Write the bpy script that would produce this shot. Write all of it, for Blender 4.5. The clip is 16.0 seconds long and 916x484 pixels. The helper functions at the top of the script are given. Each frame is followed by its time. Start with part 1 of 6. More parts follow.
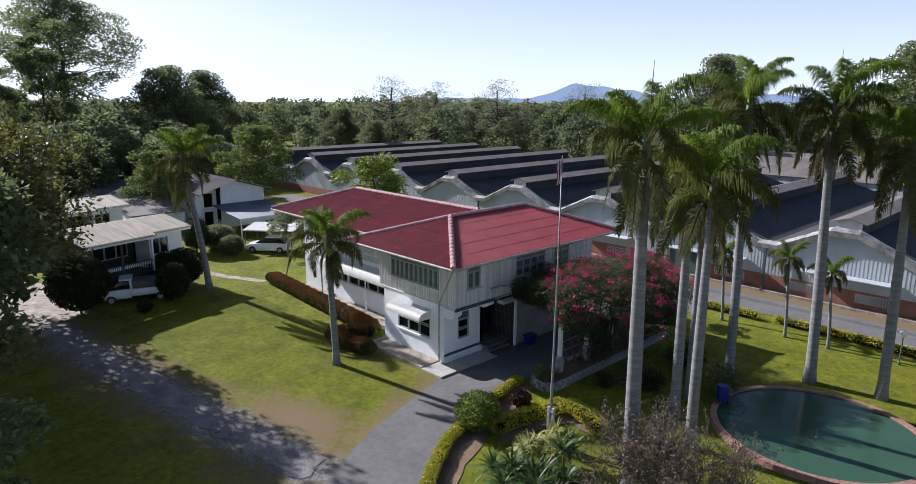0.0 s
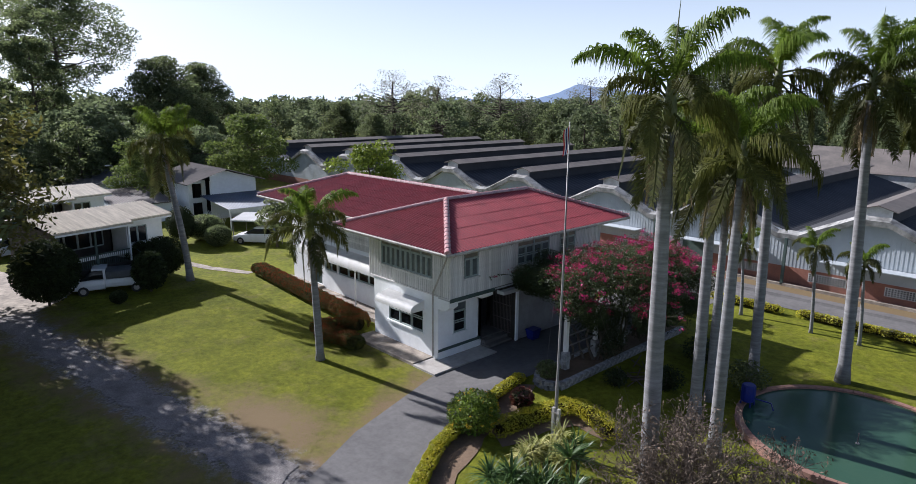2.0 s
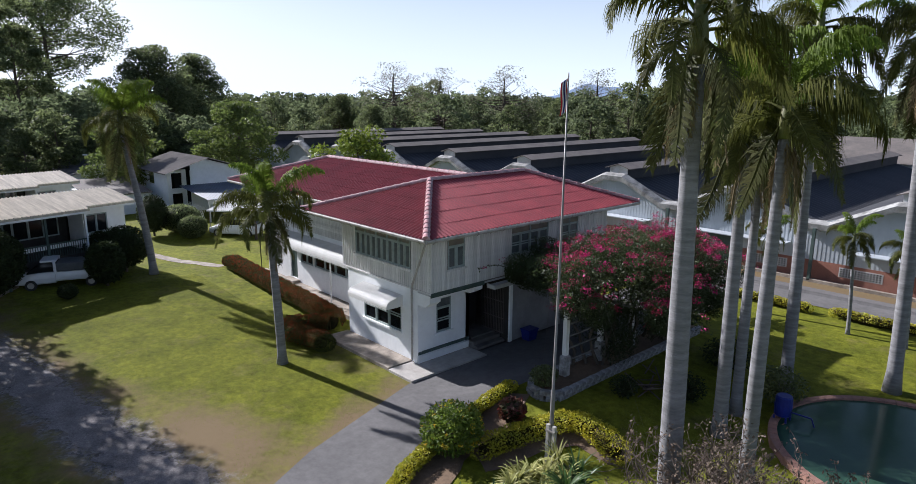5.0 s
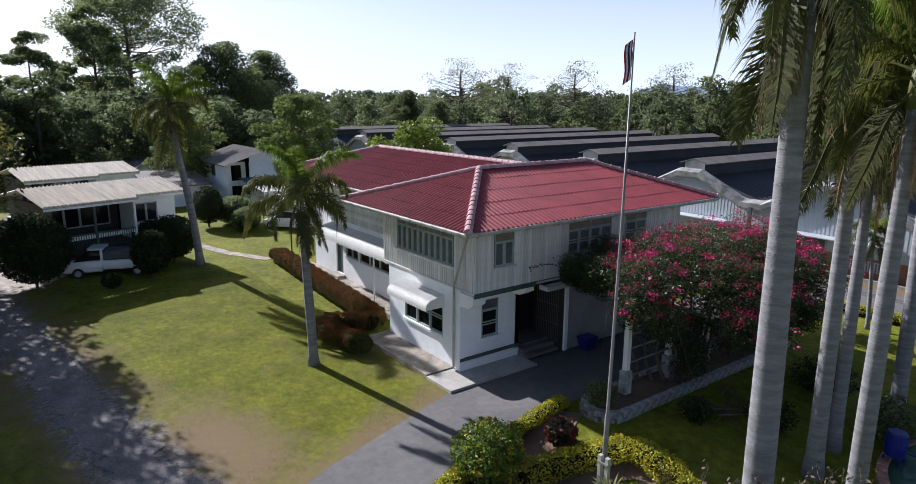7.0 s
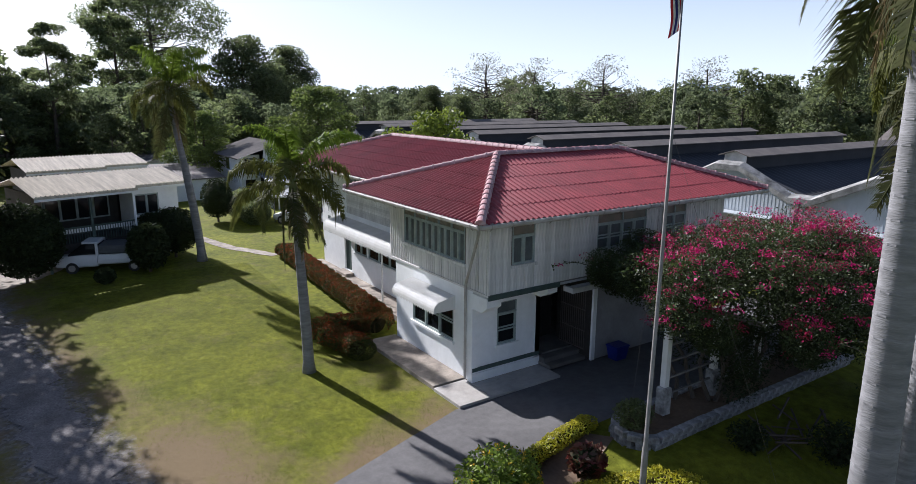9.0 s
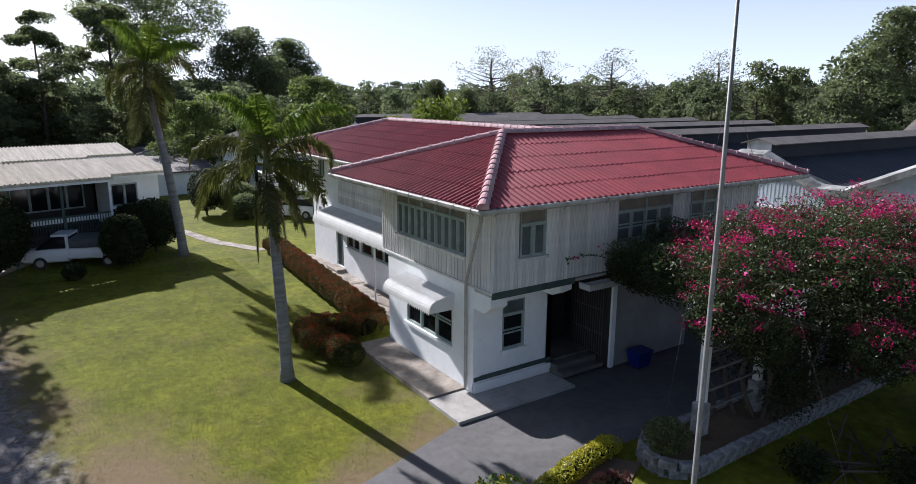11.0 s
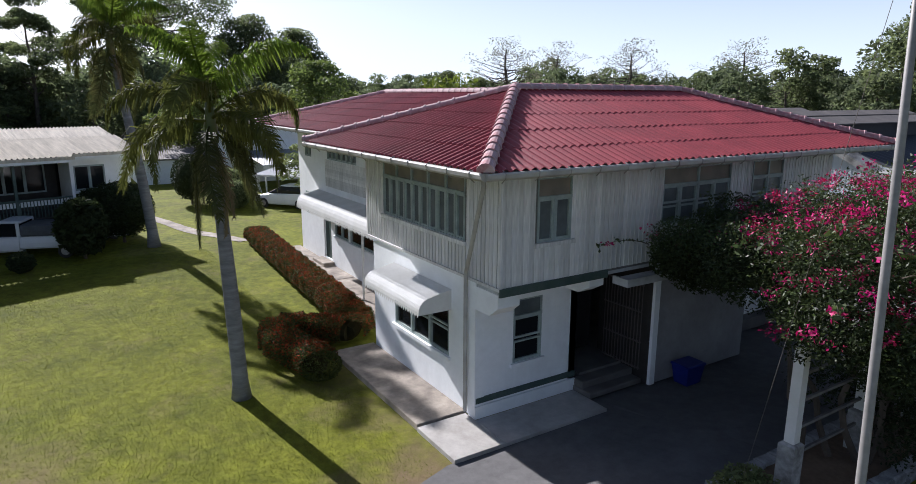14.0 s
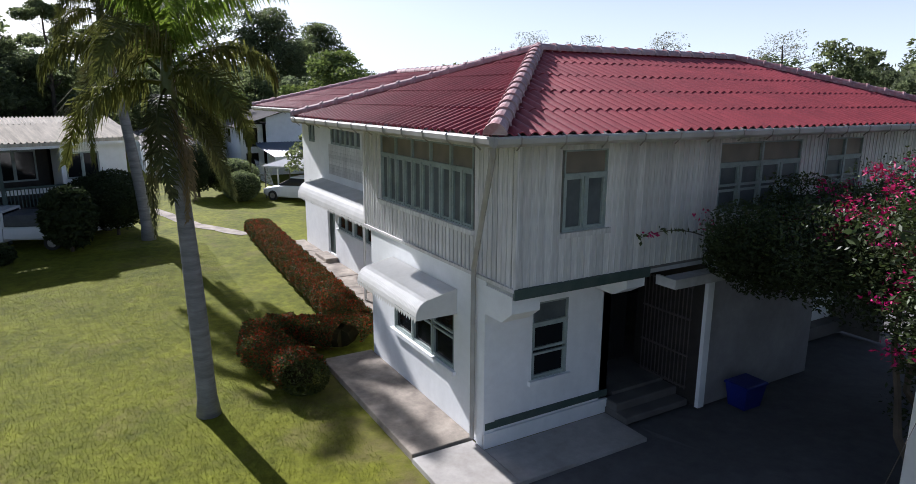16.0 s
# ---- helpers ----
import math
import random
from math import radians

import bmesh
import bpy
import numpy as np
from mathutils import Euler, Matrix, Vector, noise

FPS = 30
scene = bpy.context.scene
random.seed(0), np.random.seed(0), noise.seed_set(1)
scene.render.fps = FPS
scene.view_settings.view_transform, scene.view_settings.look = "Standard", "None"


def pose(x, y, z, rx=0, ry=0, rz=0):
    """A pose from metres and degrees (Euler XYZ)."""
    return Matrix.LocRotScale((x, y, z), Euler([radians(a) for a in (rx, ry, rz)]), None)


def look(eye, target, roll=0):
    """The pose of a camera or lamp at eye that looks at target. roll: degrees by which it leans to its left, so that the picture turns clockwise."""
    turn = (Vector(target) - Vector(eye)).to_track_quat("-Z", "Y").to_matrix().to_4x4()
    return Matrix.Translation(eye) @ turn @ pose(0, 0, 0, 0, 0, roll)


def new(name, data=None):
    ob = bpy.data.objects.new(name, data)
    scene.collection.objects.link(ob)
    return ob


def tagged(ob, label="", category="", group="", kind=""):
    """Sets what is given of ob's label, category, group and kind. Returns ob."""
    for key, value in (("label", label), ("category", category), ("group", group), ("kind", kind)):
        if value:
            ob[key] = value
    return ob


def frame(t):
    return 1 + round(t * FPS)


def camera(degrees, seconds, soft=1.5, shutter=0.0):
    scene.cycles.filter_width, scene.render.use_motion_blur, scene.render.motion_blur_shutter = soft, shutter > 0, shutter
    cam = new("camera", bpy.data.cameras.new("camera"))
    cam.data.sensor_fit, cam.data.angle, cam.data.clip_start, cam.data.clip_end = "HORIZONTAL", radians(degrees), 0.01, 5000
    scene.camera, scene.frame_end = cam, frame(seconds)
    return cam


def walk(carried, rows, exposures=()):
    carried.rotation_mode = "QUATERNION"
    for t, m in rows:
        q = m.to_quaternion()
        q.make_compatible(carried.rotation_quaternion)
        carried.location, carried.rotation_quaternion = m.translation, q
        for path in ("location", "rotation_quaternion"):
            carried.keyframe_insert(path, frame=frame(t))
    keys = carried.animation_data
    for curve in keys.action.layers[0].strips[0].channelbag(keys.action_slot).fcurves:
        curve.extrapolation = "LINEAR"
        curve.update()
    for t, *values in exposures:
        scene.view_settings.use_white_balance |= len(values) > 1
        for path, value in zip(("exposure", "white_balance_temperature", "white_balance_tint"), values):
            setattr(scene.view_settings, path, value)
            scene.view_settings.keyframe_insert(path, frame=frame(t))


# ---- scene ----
cam = camera(70.9, 16.0, 0.8)
METRES, TILT, LEAN, TURN = 23.824, -1.805, -0.095, 46.41
START = (24.273, -22.197, 14.285)
ROWS = [
    (0.0, 0.0, 0.0, 0.0, -0.07, -10.84, -0.25),
    (0.5, 0.0038, 0.0314, -0.0153, -0.02, -10.81, -0.29),
    (1.0, 0.0079, 0.0625, -0.0303, 0.06, -10.78, -0.3),
    (1.5, 0.0123, 0.0931, -0.0454, 0.19, -10.77, -0.32),
    (2.0, 0.0169, 0.1234, -0.0593, 0.29, -10.75, -0.34),
    (2.5, 0.0217, 0.153, -0.0718, 0.38, -10.76, -0.33),
    (3.0, 0.0273, 0.1825, -0.084, 0.43, -10.74, -0.32),
    (3.5, 0.0344, 0.2118, -0.094, 0.47, -10.73, -0.34),
    (6.0, 0.0752, 0.3567, -0.1346, 2.42, -10.76, -0.29),
    (6.5, 0.0828, 0.3866, -0.1425, 5.66, -10.74, -0.43),
    (7.0, 0.0883, 0.4159, -0.1501, 7.12, -10.74, -0.46),
    (7.5, 0.0918, 0.4456, -0.1575, 8.2, -10.76, -0.49),
    (8.0, 0.0935, 0.4759, -0.1652, 8.82, -10.77, -0.49),
    (8.5, 0.0936, 0.507, -0.1728, 9.24, -10.79, -0.5),
    (9.0, 0.0921, 0.5375, -0.181, 9.48, -10.79, -0.5),
    (11.5, 0.0774, 0.6842, -0.224, 9.99, -10.89, -0.47),
    (12.0, 0.0751, 0.7136, -0.2326, 10.04, -10.89, -0.46),
    (12.5, 0.0717, 0.743, -0.2414, 10.21, -10.89, -0.47),
    (13.0, 0.0692, 0.7728, -0.2499, 10.54, -10.9, -0.46),
    (13.5, 0.0674, 0.8016, -0.2586, 10.89, -10.92, -0.5),
    (14.0, 0.0655, 0.8298, -0.2671, 11.24, -10.94, -0.5),
    (14.5, 0.0639, 0.8578, -0.2759, 11.64, -10.94, -0.51),
    (15.0, 0.0621, 0.8856, -0.2844, 12.16, -10.95, -0.54),
    (15.5, 0.0601, 0.9135, -0.2921, 12.92, -10.97, -0.56),
    (16.0, 0.0584, 0.9406, -0.2971, 13.56, -10.94, -0.59),
]
walk(cam, [(t, pose(*START, TILT, LEAN, TURN) @ pose(METRES * x, METRES * y, METRES * z, 90 + pitch, roll, yaw)) for t, x, y, z, yaw, pitch, roll in ROWS], [(0.0, 0.17, 5600, 18.5), (8.0, 0.20, 5600, 18.5), (16.0, 0.22, 5600, 18.5)])

# ---- light ----
SUN_EL, SUN_X, SUN_Y = radians(30.5), -0.984, -0.178
world = bpy.data.worlds.new("sky")
scene.world = world
world.use_nodes = True
wn = world.node_tree.nodes
sky = wn.new("ShaderNodeTexSky")
sky.sky_type, sky.sun_disc = "NISHITA", False
sky.sun_elevation, sky.sun_rotation = SUN_EL, math.atan2(SUN_X, SUN_Y)
sky.air_density, sky.dust_density, sky.ozone_density = 1.0, 2.0, 1.2
# white haze that thickens towards the horizon
wl = world.node_tree.links
coord, axes, thin, power, amount, haze = [wn.new("ShaderNode" + k) for k in ("TexCoord", "SeparateXYZ", "Math", "Math", "Math", "Mix")]
thin.operation, power.operation, amount.operation, haze.data_type = "SUBTRACT", "POWER", "MULTIPLY", "RGBA"
thin.use_clamp = True
thin.inputs[0].default_value, power.inputs[1].default_value, amount.inputs[1].default_value = 1.0, 5.0, 0.90
haze.inputs["B"].default_value = (13.2, 14.6, 15.2, 1)
wl.new(coord.outputs["Generated"], axes.inputs[0]), wl.new(axes.outputs["Z"], thin.inputs[1]), wl.new(thin.outputs[0], power.inputs[0])
wl.new(power.outputs[0], amount.inputs[0]), wl.new(amount.outputs[0], haze.inputs["Factor"]), wl.new(sky.outputs[0], haze.inputs["A"])
wl.new(haze.outputs["Result"], wn["Background"].inputs[0])
wn["Background"].inputs[1].default_value = 0.076
sun = new("sun", bpy.data.lights.new("sun", "SUN"))
sun.data.energy, sun.data.angle, sun.data.color = 7.6, radians(0.6), (1.0, 0.93, 0.80)
sun.matrix_world = look((0, 0, 60), (-60 * SUN_X * math.cos(SUN_EL), -60 * SUN_Y * math.cos(SUN_EL), 60 - 60 * math.sin(SUN_EL)))

# ---- materials ----


def mat(name, c1, c2=None, rough=0.7, scale=2.0, fine=30.0, bump=0.15, metal=0.0, island=0.0, obj_random=0.0, spec=0.4, dist=0.02, detail=0.35, stretch=None, translucent=0.0, octaves=3):
    """Two colours mixed by coarse noise, fine grain on value, bump; optional variation per island or per object."""
    m = bpy.data.materials.new(name)
    m.use_nodes = True
    n, l = m.node_tree.nodes, m.node_tree.links
    b = n["Principled BSDF"]
    c2 = c2 or tuple(0.75 * v for v in c1)
    tc = n.new("ShaderNodeTexCoord")
    src = tc.outputs["Object"]
    if stretch:
        mp = n.new("ShaderNodeMapping")
        mp.inputs["Scale"].default_value = stretch
        l.new(src, mp.inputs[0])
        src = mp.outputs[0]
    big = n.new("ShaderNodeTexNoise")
    big.inputs["Scale"].default_value, big.inputs["Detail"].default_value, big.inputs["Roughness"].default_value = scale, 5, 0.6
    small = n.new("ShaderNodeTexNoise")
    small.inputs["Scale"].default_value, small.inputs["Detail"].default_value, small.inputs["Roughness"].default_value = fine, octaves, 0.5 if octaves < 4 else 0.72
    l.new(src, big.inputs["Vector"]), l.new(src, small.inputs["Vector"])
    ramp = n.new("ShaderNodeValToRGB")
    ramp.color_ramp.elements[0].position, ramp.color_ramp.elements[1].position = 0.35, 0.68
    ramp.color_ramp.elements[0].color, ramp.color_ramp.elements[1].color = (*c1, 1), (*c2, 1)
    l.new(big.outputs["Fac"], ramp.inputs[0])
    hsv = n.new("ShaderNodeHueSaturation")
    l.new(ramp.outputs[0], hsv.inputs["Color"])
    val = n.new("ShaderNodeMath")
    val.operation = "MULTIPLY_ADD"
    val.inputs[1].default_value, val.inputs[2].default_value = detail, 1.0 - detail / 2
    l.new(small.outputs["Fac"], val.inputs[0])
    out = val.outputs[0]
    for amount, node, sock in ((island, "ShaderNodeNewGeometry", "Random Per Island"), (obj_random, "ShaderNodeObjectInfo", "Random")):
        if amount:
            g = n.new(node)
            k = n.new("ShaderNodeMath")
            k.operation = "MULTIPLY_ADD"
            k.inputs[1].default_value, k.inputs[2].default_value = amount, 1.0 - amount / 2
            l.new(g.outputs[sock], k.inputs[0])
            p = n.new("ShaderNodeMath")
            p.operation = "MULTIPLY"
            l.new(out, p.inputs[0]), l.new(k.outputs[0], p.inputs[1])
            out = p.outputs[0]
    l.new(out, hsv.inputs["Value"])
    l.new(hsv.outputs[0], b.inputs["Base Color"])
    b.inputs["Roughness"].default_value, b.inputs["Metallic"].default_value = rough, metal
    b.inputs["Specular IOR Level"].default_value = spec
    if bump:
        bp = n.new("ShaderNodeBump")
        bp.inputs["Strength"].default_value, bp.inputs["Distance"].default_value = bump, dist
        l.new(small.outputs["Fac"], bp.inputs["Height"]), l.new(bp.outputs[0], b.inputs["Normal"])
    if translucent:
        tr = n.new("ShaderNodeBsdfTranslucent")
        mix = n.new("ShaderNodeMixShader")
        mix.inputs[0].default_value = translucent
        l.new(hsv.outputs[0], tr.inputs[0])
        l.new(b.outputs[0], mix.inputs[1]), l.new(tr.outputs[0], mix.inputs[2])
        l.new(mix.outputs[0], n["Material Output"].inputs[0])
    return m


def glass(name, tint, rough=0.08):
    m = bpy.data.materials.new(name)
    m.use_nodes = True
    b = m.node_tree.nodes["Principled BSDF"]
    b.inputs["Base Color"].default_value = (*tint, 1)
    b.inputs["Roughness"].default_value, b.inputs["Specular IOR Level"].default_value = rough, 0.38
    return m


PLASTER = mat("white_plaster", (0.88, 0.90, 0.90), (0.80, 0.82, 0.815), 0.85, 0.8, 3, 0.12, detail=0.25, octaves=8, dist=0.02)
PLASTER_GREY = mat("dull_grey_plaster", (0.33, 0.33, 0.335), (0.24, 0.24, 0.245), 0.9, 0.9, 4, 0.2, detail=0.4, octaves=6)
PLASTER_OLD = mat("weathered_white_plaster", (0.62, 0.63, 0.62), (0.34, 0.34, 0.32), 0.9, 0.7, 9, 0.3, detail=0.3)
PARAPET = mat("stained_concrete", (0.37, 0.37, 0.355), (0.10, 0.10, 0.095), 0.9, 1.3, 5, 0.3, detail=0.9, octaves=7)
# dark backing that paints the shadow in the gaps between boards
BOARD_GAP = mat("shadowed_board_joint", (0.20, 0.19, 0.175), (0.13, 0.125, 0.115), 0.9, 3, 20, 0.2)
GATE = mat("dark_gate_steel", (0.11, 0.10, 0.095), (0.15, 0.125, 0.11), 0.6, 3, 20, 0.1, metal=0.2)
BOARD = mat("weathered_painted_board", (0.76, 0.755, 0.735), (0.58, 0.565, 0.54), 0.8, 1.5, 20, 0.3, obj_random=0.26, detail=0.8, stretch=(1, 1, 0.12))
GREEN = mat("dark_green_paint", (0.05, 0.085, 0.075), (0.08, 0.11, 0.10), 0.6, 3, 30, 0.1)
FRAME = mat("grey_green_frame_paint", (0.36, 0.42, 0.40), (0.25, 0.30, 0.285), 0.6, 3, 30, 0.1)
CURTAIN = mat("dusty_window_pane", (0.15, 0.17, 0.175), (0.085, 0.10, 0.105), 0.22, 1.2, 6, 0.0, detail=0.2, spec=0.6)
TRANSOM = mat("painted_transom_panel", (0.27, 0.235, 0.18), (0.15, 0.135, 0.11), 0.6, 2, 8, 0.1)
DARKGLASS = glass("dark_glass", (0.012, 0.014, 0.016))
# near-black colour stands in for the shade of rooms, doorway and vent holes
DARK = mat("unlit_interior_black", (0.012, 0.012, 0.012), (0.02, 0.02, 0.02), 0.9, 2, 20, 0.0)
TILE = mat("red_roof_tile", (0.30, 0.048, 0.058), (0.215, 0.036, 0.045), 0.55, 0.9, 18, 0.2, detail=0.7, spec=0.35, obj_random=0.04)
RIDGE = mat("faded_ridge_tile", (0.34, 0.13, 0.135), (0.47, 0.37, 0.37), 0.75, 3, 20, 0.3, obj_random=0.3)
GUTTER = mat("grey_metal_gutter", (0.50, 0.49, 0.45), (0.30, 0.28, 0.25), 0.6, 1.5, 12, 0.1)
WHITE_METAL = mat("white_painted_metal", (0.74, 0.735, 0.71), (0.64, 0.635, 0.60), 0.5, 1.5, 20, 0.05, detail=0.1)
SLAB = mat("worn_concrete", (0.36, 0.315, 0.26), (0.17, 0.145, 0.12), 0.9, 1.4, 2.5, 0.3, detail=1.5, octaves=9)
# slab concrete made darker: the doorway's shade is put into the colour
STEP = mat("shade_darkened_step_concrete", (0.17, 0.16, 0.145), (0.10, 0.095, 0.09), 0.9, 1.5, 6, 0.3, detail=0.8, octaves=6)
SLAB_PALE = mat("pale_concrete", (0.47, 0.45, 0.42), (0.33, 0.31, 0.28), 0.9, 0.9, 3, 0.3, detail=0.8, octaves=8)
ASPHALT = mat("grey_asphalt", (0.148, 0.143, 0.140), (0.110, 0.107, 0.106), 0.92, 0.35, 3, 0.4, detail=1.0, octaves=9, dist=0.01)
GRAVEL = mat("grey_gravel", (0.23, 0.215, 0.208), (0.125, 0.116, 0.112), 0.95, 0.9, 16, 0.7, detail=2.4, dist=0.03, octaves=7)
EARTH = mat("bare_earth", (0.20, 0.135, 0.085), (0.12, 0.085, 0.055), 0.95, 0.9, 12, 0.6, detail=0.6)
TRUNK = mat("grey_palm_bark", (0.235, 0.235, 0.24), (0.14, 0.14, 0.142), 0.9, 1.5, 10, 0.4, detail=0.4, stretch=(1, 1, 6))
SHAFT = mat("green_crownshaft", (0.085, 0.12, 0.03), (0.13, 0.12, 0.05), 0.5, 2, 10, 0.1)
BARK = mat("dark_bark", (0.10, 0.08, 0.06), (0.055, 0.045, 0.035), 0.95, 2, 14, 0.6)
TWIG = mat("pale_dry_twig", (0.13, 0.10, 0.08), (0.075, 0.058, 0.046), 0.9, 3, 20, 0.3)
# frond colours follow age, with top light and lower shade painted in
PALMLEAF_YOUNG_LIT = mat("young_sunlit_palm_leaf", (0.115, 0.180, 0.020), (0.150, 0.200, 0.026), 0.6, 1.0, 8, 0.0, island=0.5, obj_random=0.3, spec=0.15, translucent=0.5)
PALMLEAF = mat("palm_leaf", (0.080, 0.092, 0.019), (0.115, 0.120, 0.028), 0.6, 1.0, 8, 0.0, island=0.6, obj_random=0.4, spec=0.15, translucent=0.45)
PALMLEAF_OLD_SHADED = mat("ageing_shaded_palm_leaf", (0.085, 0.085, 0.028), (0.050, 0.066, 0.018), 0.6, 1.0, 8, 0.0, island=0.8, obj_random=0.5, spec=0.15, translucent=0.35)
DRYLEAF = mat("dry_palm_leaf", (0.20, 0.15, 0.07), (0.12, 0.095, 0.05), 0.8, 1.0, 8, 0.0, island=0.5, translucent=0.2)
# raised above plain leaf green: haze over the trees put into the colour
LEAF = mat("tree_leaf", (0.165, 0.195, 0.080), (0.100, 0.130, 0.058), 0.6, 0.35, 2, 0.0, island=0.8, obj_random=0.5, translucent=0.65)
LEAF_BRIGHT = mat("bright_leaf", (0.20, 0.25, 0.03), (0.13, 0.18, 0.024), 0.55, 0.6, 3, 0.0, island=0.6, translucent=0.35)
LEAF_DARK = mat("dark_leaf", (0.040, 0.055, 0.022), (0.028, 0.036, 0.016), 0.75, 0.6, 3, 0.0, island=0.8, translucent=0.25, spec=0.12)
# paler still, with the haze of distance painted in
LEAF_FAR = mat("far_leaf", (0.145, 0.175, 0.085), (0.095, 0.122, 0.060), 0.8, 0.2, 1, 0.0, island=0.6, obj_random=0.6, translucent=0.55)
LEAF_PALE = mat("pale_sparse_leaf", (0.24, 0.24, 0.15), (0.17, 0.17, 0.11), 0.8, 0.3, 2, 0.0, island=0.6, translucent=0.4)
LEAF_YELLOW = mat("yellow_hedge_leaf", (0.50, 0.44, 0.02), (0.30, 0.32, 0.02), 0.5, 1.5, 6, 0.0, island=0.6, translucent=0.3)
LEAF_RED = mat("orange_red_hedge_flower", (0.36, 0.050, 0.016), (0.20, 0.045, 0.014), 0.75, 4.5, 5, 0.0, island=0.9, translucent=0.25, spec=0.12)
LEAF_HEDGE = mat("dull_green_hedge_leaf", (0.075, 0.085, 0.020), (0.050, 0.062, 0.016), 0.7, 3.0, 5, 0.0, island=0.9, translucent=0.25, spec=0.15)
LEAF_VINE = mat("vine_leaf", (0.060, 0.085, 0.022), (0.036, 0.055, 0.017), 0.5, 0.8, 3, 0.0, island=0.9, translucent=0.3)
FLOWER = mat("magenta_bract", (0.52, 0.006, 0.18), (0.33, 0.008, 0.032), 0.55, 1.2, 4, 0.0, island=0.8, translucent=0.25)
BRICK = mat("red_brick", (0.29, 0.13, 0.09), (0.21, 0.10, 0.075), 0.9, 1.2, 20, 0.3, obj_random=0.3)
SHEET = mat("white_corrugated_sheet", (0.47, 0.51, 0.54), (0.36, 0.395, 0.42), 0.6, 0.5, 8, 0.1, detail=0.15)
DARKROOF = mat("dark_fibre_cement_roof", (0.035, 0.037, 0.042), (0.060, 0.060, 0.064), 0.75, 0.25, 6, 0.2, detail=0.4)
GREYROOF = mat("grey_fibre_cement_roof", (0.165, 0.145, 0.130), (0.105, 0.095, 0.088), 0.85, 0.6, 6, 0.2, detail=0.4)
PALEROOF = mat("pale_fibre_cement_roof", (0.62, 0.57, 0.48), (0.46, 0.42, 0.35), 0.8, 0.8, 2.5, 0.2, detail=1.1, stretch=(5, 0.35, 0.35), octaves=5)
WATER = mat("green_pond_water", (0.034, 0.080, 0.052), (0.044, 0.090, 0.056), 0.14, 0.4, 6, 0.05, spec=0.13, detail=0.15)
RIM = mat("terracotta_rim", (0.28, 0.155, 0.115), (0.18, 0.11, 0.09), 0.85, 1.5, 20, 0.3, obj_random=0.25)
BLUE = mat("blue_plastic", (0.012, 0.022, 0.20), (0.010, 0.018, 0.14), 0.4, 2, 10, 0.0)
CARPAINT = mat("white_car_paint", (0.72, 0.73, 0.74), (0.66, 0.67, 0.68), 0.25, 1, 10, 0.0, detail=0.05, spec=0.6)
RUBBER = mat("black_rubber", (0.02, 0.02, 0.02), (0.03, 0.03, 0.03), 0.8, 3, 20, 0.1)
STEEL = mat("galvanised_steel", (0.42, 0.40, 0.37), (0.28, 0.26, 0.24), 0.45, 3, 20, 0.05, metal=0.5)
FLAGRED = mat("flag_red", (0.5, 0.02, 0.03), None, 0.8, 3, 20, 0.0)
FLAGWHITE = mat("flag_white", (0.7, 0.7, 0.7), None, 0.8, 3, 20, 0.0)
FLAGBLUE = mat("flag_blue", (0.02, 0.02, 0.15), None, 0.8, 3, 20, 0.0)
HILL = mat("glowing_hazy_hill", (0.24, 0.31, 0.40), (0.21, 0.285, 0.38), 1.0, 0.01, 0.05, 0.0, spec=0.0)
# whitewash greyed down: the shade over the planter is put into its colour
WHITEWASH = mat("shade_dulled_whitewash", (0.40, 0.40, 0.39), (0.13, 0.125, 0.12), 0.9, 4, 14, 0.5, detail=0.5)


